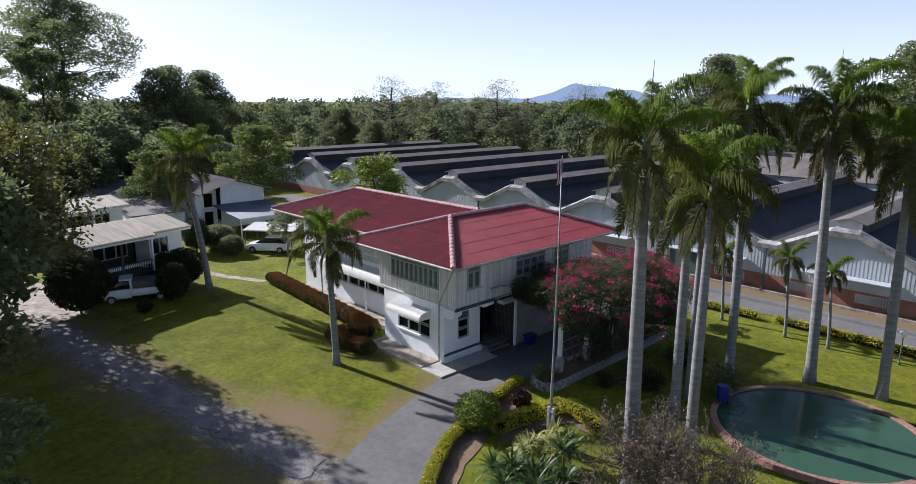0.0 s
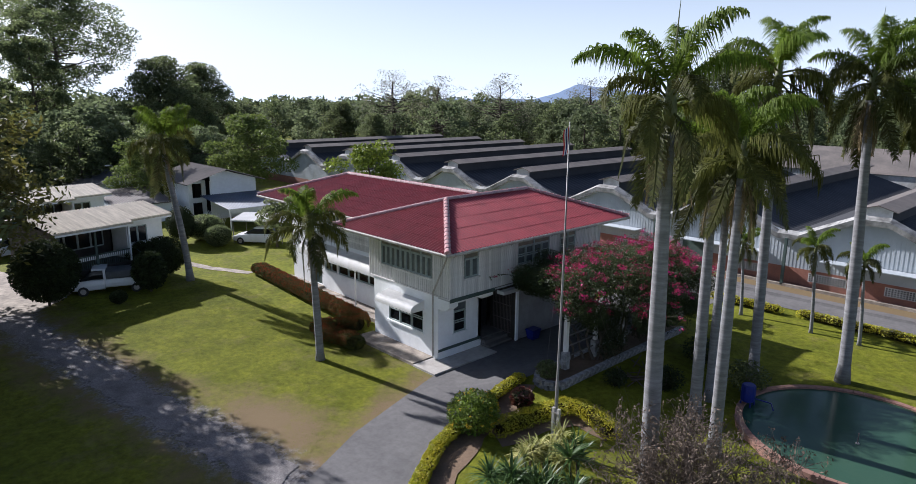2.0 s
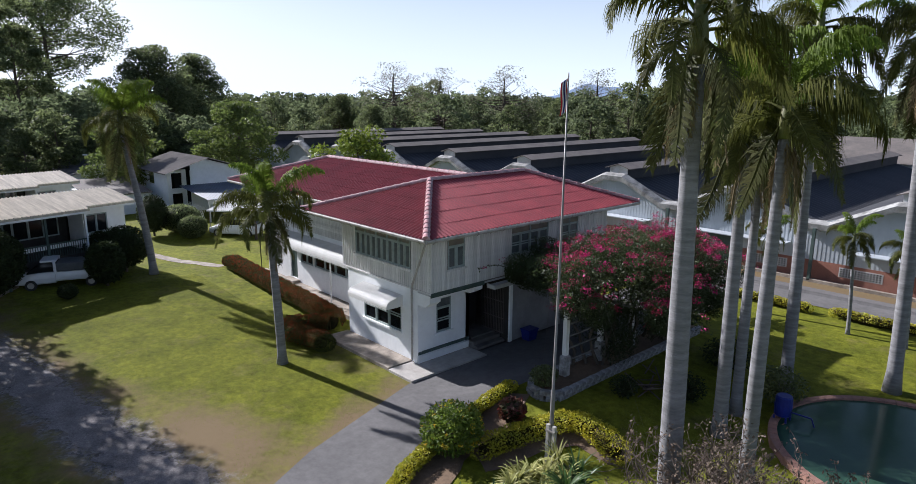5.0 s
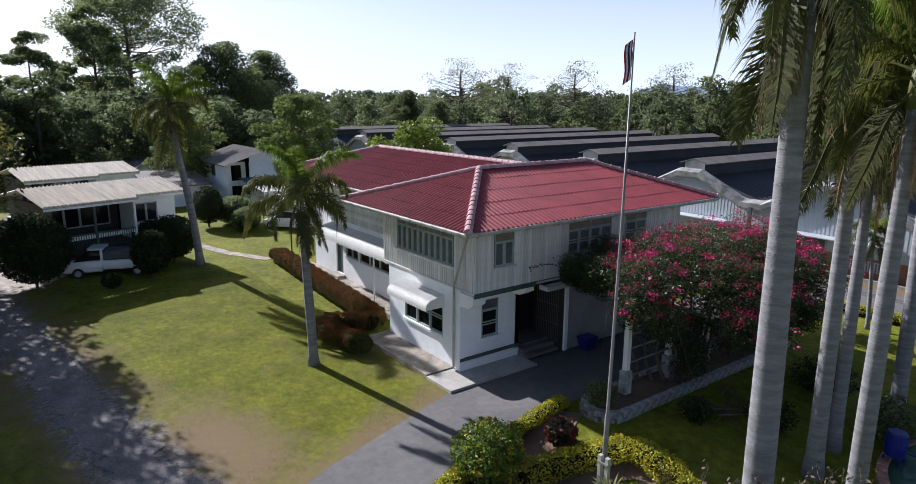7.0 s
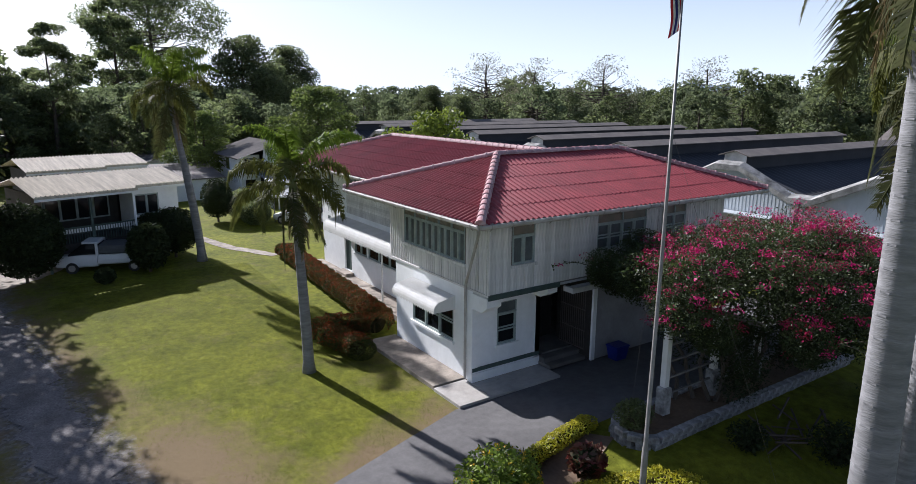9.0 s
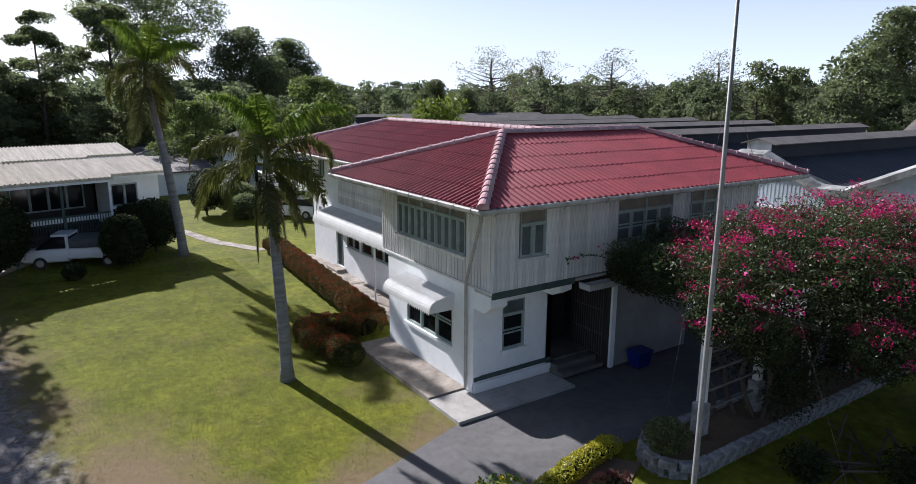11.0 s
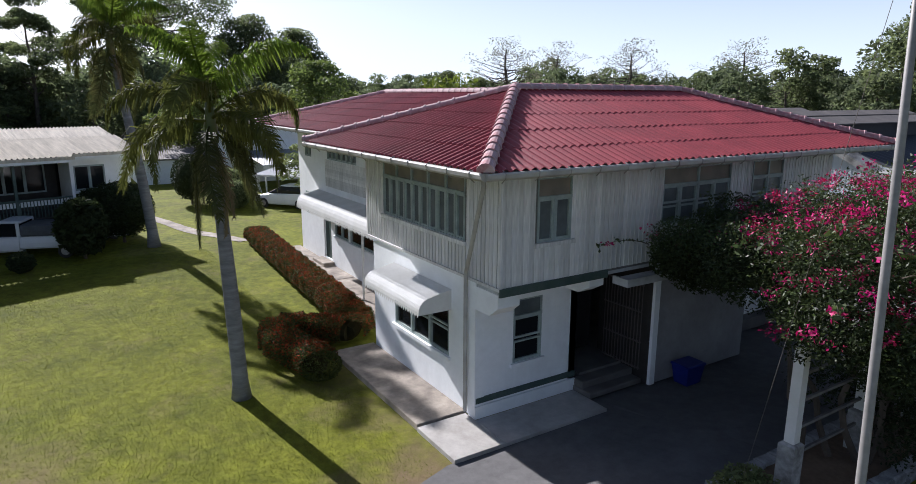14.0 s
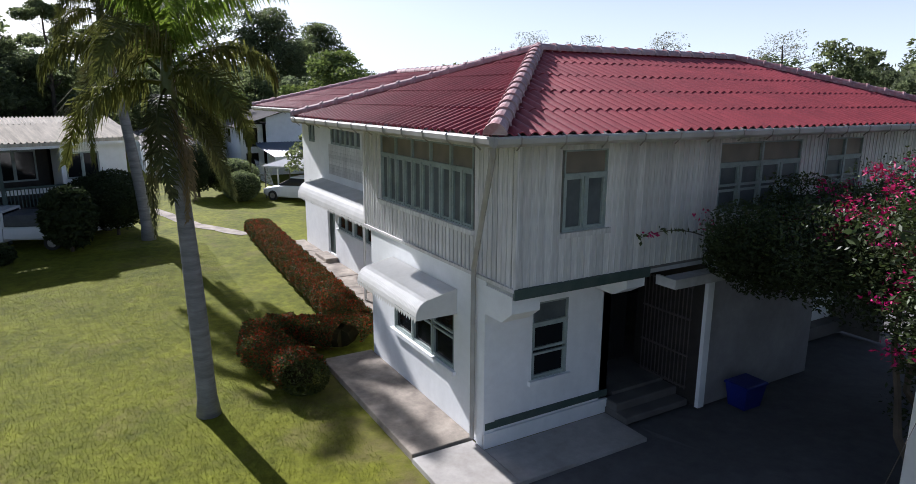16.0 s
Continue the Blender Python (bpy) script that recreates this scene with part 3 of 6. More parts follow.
m.add([(-0.1, 2.55, 2.85), (0.5, 2.55, 2.85), (JX - 0.03, 2.55, 3.05), (JX - 0.03, 2.55, 3.28), (-0.1, 2.55, 3.28), (-0.1, 3.0, 2.85), (0.5, 3.0, 2.85), (JX - 0.03, 3.0, 3.05), (JX - 0.03, 3.0, 3.28), (-0.1, 3.0, 3.28)],
      [(0, 1, 2, 3, 4), (9, 8, 7, 6, 5), (0, 5, 6, 1), (1, 6, 7, 2), (2, 7, 8, 3), (3, 8, 9, 4)])
part("beam_end", m, PLASTER, house)
part("soffit", Mesh().box(-0.1, JX - 0.02, 0.0, 12.2, 3.28, 3.36), PLASTER_OLD, house)
part("plinth_band", Mesh().box(0.0, 0.035, 0.0, 3.0, 0.46, 0.60), GREEN, house, "dark green painted plinth band")
part("plinth", Mesh().box(0.0, 0.06, -0.03, 3.0, 0.1, 0.40), PLASTER, house)
part("fascia", Mesh().box(JX, JX + 0.05, -0.03, 3.05, 3.24, 3.42), GREEN, house, "dark green painted fascia board")
part("interior_floor", Mesh().box(-5.0, -0.25, 0.21, 12.2, 0.1, 0.46).box(-0.249, -0.022, 3.21, 4.72, 0.1, 0.459), STEP, house)
part("inner_wall", Mesh().box(-5.0, -4.9, 0.2, 12.2, 0.5, 3.3).box(-1.4, -1.3, 3.0, 4.75, 0.5, 3.3), DARK, house, "near-black panel standing for the unlit room behind the doorway")
# door recess, steps, gate
part("step", Mesh().box(0.0, 0.68, 2.95, 4.72, 0.1, 0.23, 0.02), STEP, house)
part("step", Mesh().box(-0.02, 0.36, 2.98, 4.72, 0.23, 0.40, 0.02), STEP, house)
door = part("door", Mesh().box(-1.3, -1.25, 3.1, 4.7, 0.5, 2.75), DARK, house, "near-black panel for the unlit open doorway, with a half-drawn steel gate")
part("wall", rect_wall(Mesh(), (-1.0, 4.78), (JX - 0.065, 4.78), 0.1, FLOOR1, 0.16), DARKTIMBER, house, "near-black side wall of the door recess")
part("pilaster", Mesh().box(JX - 0.06, JX + 0.03, 4.77, 4.95, 0.1, FLOOR1 - 0.02), PLASTER, house)
for k in range(13):
    part("gate_bar", Mesh().box(-0.62 + 0.105 * k, -0.602 + 0.105 * k, 4.60, 4.62, 0.47, 2.75), GATE, door)
for z in (0.5, 1.2, 2.0, 2.7):
    part("gate_rail", Mesh().box(-0.64, 0.66, 4.59, 4.64, z, z + 0.03), GATE, door)
part("door_leaf", Mesh().box(-0.95, -0.9, 3.0, 3.5, 0.5, 2.6), GREEN, door)
m = Mesh()
m.box(JX + 0.06, 1.35, 3.26, 4.6, 3.12, 3.20)
m.box(1.35, 1.41, 3.20, 4.6, 3.08, 3.26)
m.box(JX + 0.06, 1.35, 3.20, 3.26, 3.08, 3.26)
part("canopy", m, PLASTER_OLD, house, "stained concrete canopy over the door")

# upper storey
m = Mesh()
rect_wall(m, (-5.6, 0.03), (JX - 0.03, 0.03), FLOOR1, 6.0, 0.12, [(1.0, 5.11, 4.18, 5.66)])
rect_wall(m, (JX - 0.03, 0.15), (JX - 0.03, 12.25), FLOOR1, 6.0, 0.12, [(0.80, 1.75, 4.28, 5.66), (4.65, 7.25, 4.28, 5.66), (8.2, 9.6, 4.28, 5.66)])
rect_wall(m, (-5.6, 2.2), (-5.6, 0.15), FLOOR1, 6.0, 0.12)
rect_wall(m, (JX - 0.15, 12.25), (-5.6, 12.25), 0.1, 6.0, 0.12)
upper = part("upper_wall", m, BOARD_GAP, house, "weathered grey-white vertical board siding")
part("rail_board", Mesh().box(-5.64, JX + 0.02, -0.045, 0.0, 3.36, 3.42), BOARD, house)
part("inner_wall", Mesh().box(-5.4, 0.6, 1.6, 1.65, 3.4, 5.95).box(-1.0, -0.95, 1.7, 12.0, 3.4, 5.95), CURTAIN, house)


def boards(face, spans, z0, z1):
    """Upright boards on a face, each 0.145 wide with a gap, leaving out the window spans (s0, s1, q0, q1)."""
    cache = {}
    n = int(face[2] / 0.145)
    pitch = face[2] / n
    rng = random.Random(5)
    for k in range(n):
        s = (k + 0.5) * pitch
        cuts = [(z0, z1)]
        for s0, s1, q0, q1 in spans:
            if s0 - 0.03 < s < s1 + 0.03:
                cuts = [(z0, q0), (q1, z1)]
        for c0, c1 in cuts:
            key = (round(c0, 2), round(c1, 2))
            if key not in cache:
                b = Mesh().box(-pitch / 2 + 0.012, pitch / 2 - 0.012, -0.020, 0.0, c0, c1).box(pitch / 2 - 0.026, pitch / 2 + 0.006, -0.036, -0.020, c0, c1)
                cache[key] = b.mesh("board", BOARD)
            ob = new("board", cache[key])
            ob.parent = upper
            ob.matrix_basis = face[0] @ pose(s + rng.uniform(-0.004, 0.004), rng.uniform(-0.004, 0.0), 0)


boards((pose(-5.6, 0.028, 0), 0, 6.5), [(1.0, 5.11, 4.18, 5.66)], 3.42, 5.95)
boards((pose(JX - 0.028, 0.0, 0, 0, 0, 90), 0, 12.2), [(0.95, 1.9, 4.28, 5.66), (4.8, 7.4, 4.28, 5.66), (8.35, 9.75, 4.28, 5.66)], 3.42, 5.95)
part("corner_board", Mesh().box(JX - 0.03, JX + 0.022, -0.022, 0.05, 3.36, 5.97), BOARD, house)
part("corner_board", Mesh().box(-5.64, -5.58, -0.022, 0.06, 3.36, 5.97), BOARD, house)

w1 = [0.411] * 10
window(house, (-4.6, 0.03), (1, 0), 4.18, 5.66, w1, 0.42, 1, CURTAIN, label="long band of grey-green casement windows", sill=BOARD, span=2)
window(house, (JX - 0.03, 0.95), (0, 1), 4.28, 5.66, [0.475, 0.475], 0.42, 1, CURTAIN, label="grey-green pair of casements with a transom", sill=BOARD, span=2)
window(house, (JX - 0.03, 4.8), (0, 1), 4.28, 5.66, [0.65] * 4, 0.42, 2, CURTAIN, label="shaded grey-green window band", sill=BOARD, span=2)
window(house, (JX - 0.03, 8.35), (0, 1), 4.28, 5.66, [0.7, 0.7], 0.42, 2, CURTAIN, label="shaded grey-green window", sill=BOARD)
window(house, (-3.95, 0.02), (1, 0), 1.22, 2.62, [0.94] * 3, 0.0, 2, DARKGLASS, label="three-light ground window under a white awning")
window(house, (-0.02, 1.05), (0, 1), 1.22, 2.76, [0.85], 0.42, 2, DARKGLASS, label="tall narrow ground window with a dark transom", top_pane=CURTAIN)


def awning(x0, x1, y, z, reach, drop, label):
    """A ribbed, rounded sheet-metal awning with a scalloped valance, on a wall that faces -y."""
    prof = [(-0.02 - 0.62 * reach * k / 3, -0.12 * k / 3) for k in range(4)] + [(-reach * 0.62 - reach * 0.38 * math.sin(t), -0.12 - (drop - 0.12) * (1 - math.cos(t))) for t in [k * math.pi / 2 / 6 for k in range(1, 7)]]
    m = Mesh()
    n = int((x1 - x0) / 0.055)
    for k in range(n):
        a, b = x0 + (x1 - x0) * k / n, x0 + (x1 - x0) * (k + 1) / n
        mid = (a + b) / 2
        for (p0, q0), (p1, q1) in zip(prof, prof[1:]):
            m.quad((a, y + p0, z + q0), (mid, y + p0, z + q0 + 0.012), (mid, y + p1, z + q1 + 0.012), (a, y + p1, z + q1))
            m.quad((mid, y + p0, z + q0 + 0.012), (b, y + p0, z + q0), (b, y + p1, z + q1), (mid, y + p1, z + q1 + 0.012))
    ob = part("awning", m, WHITE_METAL, house, label)
    p1, q1 = prof[-1]
    m = Mesh()
    for k in range(n // 2):
        a, b = x0 + (x1 - x0) * k / (n // 2), x0 + (x1 - x0) * (k + 1) / (n // 2)
        m.add([(a, y + p1, z + q1), (b, y + p1, z + q1), (b, y + p1, z + q1 - 0.04), ((a + b) / 2, y + p1, z + q1 - 0.12), (a, y + p1, z + q1 - 0.04)], [(4, 3, 2, 1, 0)])
    part("valance", m, WHITE_METAL, ob)
    for x in (x0, x1):
        v = [(x, y, z + 0.0)] + [(x, y + p, z + q) for p, q in prof]
        base = [(x, y + p, z + q1 - 0.06) for p, _ in prof[::-1]] + [(x, y, z + q1 - 0.06)]
        m = Mesh().add(v + base, [tuple(range(len(v) + len(base)))])
        part("end_cheek", m, WHITE_METAL, ob)
    return ob


awning(-3.97, -1.02, 0.0, 2.93, 0.88, 0.44, "white ribbed metal awning with scalloped edge")

# rear wing
RY, RX0 = 2.2, -18.0
m = Mesh()
rect_wall(m, (RX0, RY), (-5.25, RY), 0.2, 6.05, 0.2, [(0.75, 1.15, 2.1, 3.1), (2.9, 3.75, 0.45, 2.65), (4.2, 5.6, 1.6, 2.6), (5.8, 12.4, 1.6, 2.6), (0.9, 1.7, 4.7, 5.75), (3.6, 6.6, 4.75, 5.7), (7.4, 11.6, 4.95, 5.65)])
rect_wall(m, (RX0, 10.0), (RX0, RY + 0.2), 0.2, 6.05, 0.2)
rect_wall(m, (-5.25, 10.0), (RX0 + 0.2, 10.0), 0.2, 6.05, 0.2)
part("wall", m, PLASTER, house)
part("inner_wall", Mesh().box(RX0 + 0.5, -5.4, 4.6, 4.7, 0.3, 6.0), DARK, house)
window(house, (RX0 + 0.75, RY + 0.02), (1, 0), 2.1, 3.1, [0.4], pane=DARKGLASS, sill=False)
window(house, (RX0 + 4.2, RY + 0.02), (1, 0), 1.6, 2.6, [0.7, 0.7], pane=DARKGLASS, label="dark window under the long awning")
window(house, (RX0 + 5.8, RY + 0.02), (1, 0), 1.6, 2.6, [1.1] * 6, pane=DARKGLASS, label="long dark window band under an awning")
window(house, (RX0 + 0.9, RY + 0.02), (1, 0), 4.7, 5.75, [0.4, 0.4], pane=CURTAIN, sill=False)
window(house, (RX0 + 3.6, RY + 0.02), (1, 0), 4.75, 5.7, [0.5] * 6, pane=CURTAIN, sill=False)
window(house, (RX0 + 7.4, RY + 0.02), (1, 0), 4.95, 5.65, [0.42] * 10, pane=CURTAIN, sill=False)
part("back_door", Mesh().box(RX0 + 2.92, RX0 + 3.73, RY + 0.08, RY + 0.13, 0.45, 2.65), GREEN, house, "dark green back door above a concrete step")
part("step", Mesh().box(RX0 + 2.7, RX0 + 4.0, RY - 0.5, RY - 0.004, 0.2, 0.42, 0.02), SLAB, house)
for k in range(9):
    part("lap_board", Mesh().box(RX0 + 3.4, -5.62, RY - 0.03 - 0.003 * (k % 2), RY - 0.004, 3.62 + 0.125 * k, 3.735 + 0.125 * k), BOARD, house)
awning(RX0 + 2.4, -5.7, RY, 3.35, 1.0, 0.62, "long white ribbed metal awning")
for x in (-9.0,):
    part("post", Mesh().tube([(x, RY - 0.9, 0.25), (x, RY - 0.9, 2.75)], 0.045), WHITE_METAL, house)


# ---- roofs ----
def slope(a, b, run_dir, run, rise, hip_a, hip_b, name, parent):
    """A hipped slope of corrugated tile courses: eave from a to b, rising over run along run_dir; hips cut in at hip_a and hip_b metres per metre."""
    a, b, up = Vector(a), Vector(b), Vector(run_dir)
    way = (b - a).normalized()
    length = (b - a).length
    true = math.hypot(run, rise)
    nrm = way.cross(Vector((up.x * run, up.y * run, rise)).normalized())
    if nrm.z < 0:
        nrm = -nrm
    period, sub, amp = 0.22, 8, 0.031
    period = length / int(length / period)
    n = round(length / period) * sub
    courses = max(3, round(true / 0.98))
    for c in range(courses):
        t0, t1 = c / courses, min(1.0, (c + 1) / courses + 0.03)
        m = Mesh()
        last = None
        for k in range(n + 1):
            s = length * k / n
            top = 1.0
            if hip_a:
                top = min(top, s / (hip_a * run))
            if hip_b:
                top = min(top, (length - s) / (hip_b * run))
            if top <= t0 + 0.002:
                last = None
                continue
            e = min(t1, top)
            h = amp * (2 * (0.5 + 0.5 * math.cos(2 * math.pi * s / period)) ** 0.75 - 1.0)
            wob = 0.004 * math.sin(s * 1.7 + c)
            cols = []
            for t, lift in ((t0, 0.016), (e, 0.016 * (1 - (e - t0) / (t1 - t0)))):
                p = a + way * s + up * (run * t) + Vector((0, 0, rise * t)) + nrm * (h + lift + wob)
                cols.append(p)
            low = cols[0] - nrm * 0.016
            i = len(m.v)
            m.v += [tuple(low), tuple(cols[0]), tuple(cols[1])]
            if last is not None:
                m.f += [(last, i, i + 1, last + 1), (last + 1, i + 1, i + 2, last + 2)]
            last = i
        if m.f:
            part(name, m, TILE, parent, smooth=False)


def caps(parent, a, b, r=0.15, step=0.42):
    """Overlapping half-round ridge tiles from a up to b."""
    a, b = Vector(a), Vector(b)
    n = max(1, int((b - a).length / step))
    step = (b - a).length / n
    m = Mesh()
    k = 9
    for x, rr in ((0, r * 1.12), (0.06, r * 1.12), (0.07, r), (step + 0.05, r * 0.92)):
        m.v += [(x, rr * math.cos(math.pi * i / (k - 1)), rr * math.sin(math.pi * i / (k - 1)) - 0.05) for i in range(k)]
    m.f = [(j * k + i, (j + 1) * k + i, (j + 1) * k + i + 1, j * k + i + 1) for j in range(3) for i in range(k - 1)]
    m.f.append(tuple(range(k)))
    me = m.mesh("ridge_tile", RIDGE)
    way = (b - a).normalized()
    side = Vector((0, 0, 1)).cross(way).normalized()
    rot = Matrix((way, side, way.cross(side))).transposed().to_4x4()
    for i in range(n):
        ob = new("ridge_tile", me)
        ob.parent = parent
        ob.matrix_basis = Matrix.Translation(a + way * step * i) @ rot


def hip_roof(name, x0, x1, y0, y1, ze, zr, along, hips, label):
    """A hip roof over the rectangle; along: the ridge's axis; hips: which ends are hipped."""
    r = part(name, Mesh().box(x0 + 0.12, x1 - 0.12, y0 + 0.12, y1 - 0.12, ze - 0.10, ze - 0.06), PLASTER_OLD, house, label)
    rise = zr - ze
    if along == "y":
        xm, run = (x0 + x1) / 2, (x1 - x0) / 2
        ya, yb = y0 + (4.15 if hips[0] else 0), y1 - (3.95 if hips[1] else 0)
        ha, hb = (4.15 / run if hips[0] else 0), (3.95 / run if hips[1] else 0)
        slope((x1, y0, ze), (x1, y1, ze), (-1, 0, 0), run, rise, ha, hb, "tile_course", r)
        slope((x0, y0, ze), (x0, y1, ze), (1, 0, 0), run, rise, ha, hb, "tile_course", r)
        slope((x0, y0, ze), (x1, y0, ze), (0, 1, 0), 4.15, rise, run / 4.15, run / 4.15, "tile_course", r)
        slope((x0, y1, ze), (x1, y1, ze), (0, -1, 0), 3.95, rise, run / 3.95, run / 3.95, "tile_course", r)
        up = 0.06
        caps(r, (x1, y0, ze + up), (xm, ya, zr + up)), caps(r, (x0, y0, ze + up), (xm, ya, zr + up))
        caps(r, (x1, y1, ze + up), (xm, yb, zr + up)), caps(r, (x0, y1, ze + up), (xm, yb, zr + up)), caps(r, (xm, ya, zr + up), (xm, yb, zr + up))
    else:
        ym, run = (y0 + y1) / 2, (y1 - y0) / 2
        xa = x0 + 3.6
        slope((x0, y0, ze), (x1, y0, ze), (0, 1, 0), run, rise, 3.6 / run, 0, "tile_course", r)
        slope((x0, y1, ze), (x1, y1, ze), (0, -1, 0), run, rise, 3.6 / run, 0, "tile_course", r)
        slope((x0, y0, ze), (x0, y1, ze), (1, 0, 0), 3.6, rise, run / 3.6, run / 3.6, "tile_course", r)
        caps(r, (x0, y0, ze + 0.06), (xa, ym, zr + 0.06)), caps(r, (x0, y1, ze + 0.06), (xa, ym, zr + 0.06)), caps(r, (xa, ym, zr + 0.06), (x1, ym, zr + 0.06))
    return r


X0, X1, Y0, Y1, ZE, ZR = -7.41, 1.95, -1.15, 13.5, 6.00, 7.51
roof_front = hip_roof("roof", X0, X1, Y0, Y1, ZE, ZR, "y", (1, 1), "red corrugated tile hip roof with faded ridge tiles")
roof_rear = hip_roof("roof", -20.0, -3.4, 0.7, 11.3, 6.08, 7.47, "x", (1, 0), "red corrugated tile roof of the rear wing")

GPROF = [(0.0, 0.0), (0.10, 0.0), (0.12, -0.03), (0.11, -0.10), (0.06, -0.145), (0.0, -0.15)]


def gutter(a, b, flip=1):
    g = part("gutter", Mesh().sweep([(flip * u, w) for u, w in GPROF], a, b), GUTTER, house, "pale grey weathered gutter")
    a, b = Vector(a), Vector(b)
    n = int((b - a).length / 0.75)
    way = (b - a).normalized()
    across = Vector((way.y, -way.x, 0)) * flip
    for k in range(n):
        p = a + way * ((k + 0.5) * (b - a).length / n)
        part("bracket", Mesh().tube([p + across * 0.02 + Vector((0, 0, 0.03)), p + across * 0.125 + Vector((0, 0, -0.02)), p + across * 0.115 + Vector((0, 0, -0.10)), p + across * 0.0 + Vector((0, 0, -0.2))], 0.012, 5), STEEL, g)


gutter((X0, Y0 + 0.03, ZE - 0.01), (X1, Y0 + 0.03, ZE - 0.01))
gutter((X1 - 0.03, Y0, ZE - 0.01), (X1 - 0.03, Y1, ZE - 0.01))
gutter((X0 + 0.03, 0.6, ZE - 0.01), (X0 + 0.03, Y0, ZE - 0.01))
gutter((-20.0, 0.73, 6.07), (-7.0, 0.73, 6.07))
part("downpipe", Mesh().tube([(1.75, -1.05, 5.85), (1.72, -1.02, 5.72), (-0.26, -0.10, 3.52), (-0.28, -0.09, 3.38), (-0.28, -0.09, 0.2)], 0.045, 8), GUTTER, house)
part("downpipe", Mesh().tube([(X0 + 0.1, -0.9, 5.85), (X0 + 0.3, 2.0, 5.3), (X0 + 0.3, 2.1, 0.3)], 0.04, 8), WHITE_METAL, house)

# pavement round the house
pave = tagged(new("pavement"), "worn concrete pavement round the house", "pavement", kind="structure")
for x0, x1 in ((-5.4, -0.38),):
    part("slab", Mesh().box(x0, x1, -1.30, -0.004, -0.05, 0.15, 0.01), SLAB, pave)
for k in range(6):
    part("slab", Mesh().box(-18.4 + 2.17 * k, -16.236 + 2.17 * k, 1.0, 2.195, -0.05, 0.30 - 0.012 * k, 0.006), SLAB, pave)
part("slab", Mesh().box(-0.33, 1.25, -1.32, -0.035, -0.05, 0.11, 0.01), SLAB_PALE, pave)
part("slab", Mesh().box(0.07, 1.25, -0.03, 2.94, -0.05, 0.105, 0.01), SLAB_PALE, pave)

# ---- warehouse ----
WY, WZ0, WZA, WL = 27.5, 3.75, 5.35, 34.0
warehouse = thing("warehouse", "long warehouse with dark sawtooth roofs and stained white gables", "warehouse", (0, 0, 0))
BAY = 10.1
APEX = [11.3 + BAY * k for k in range(-8, 4)]


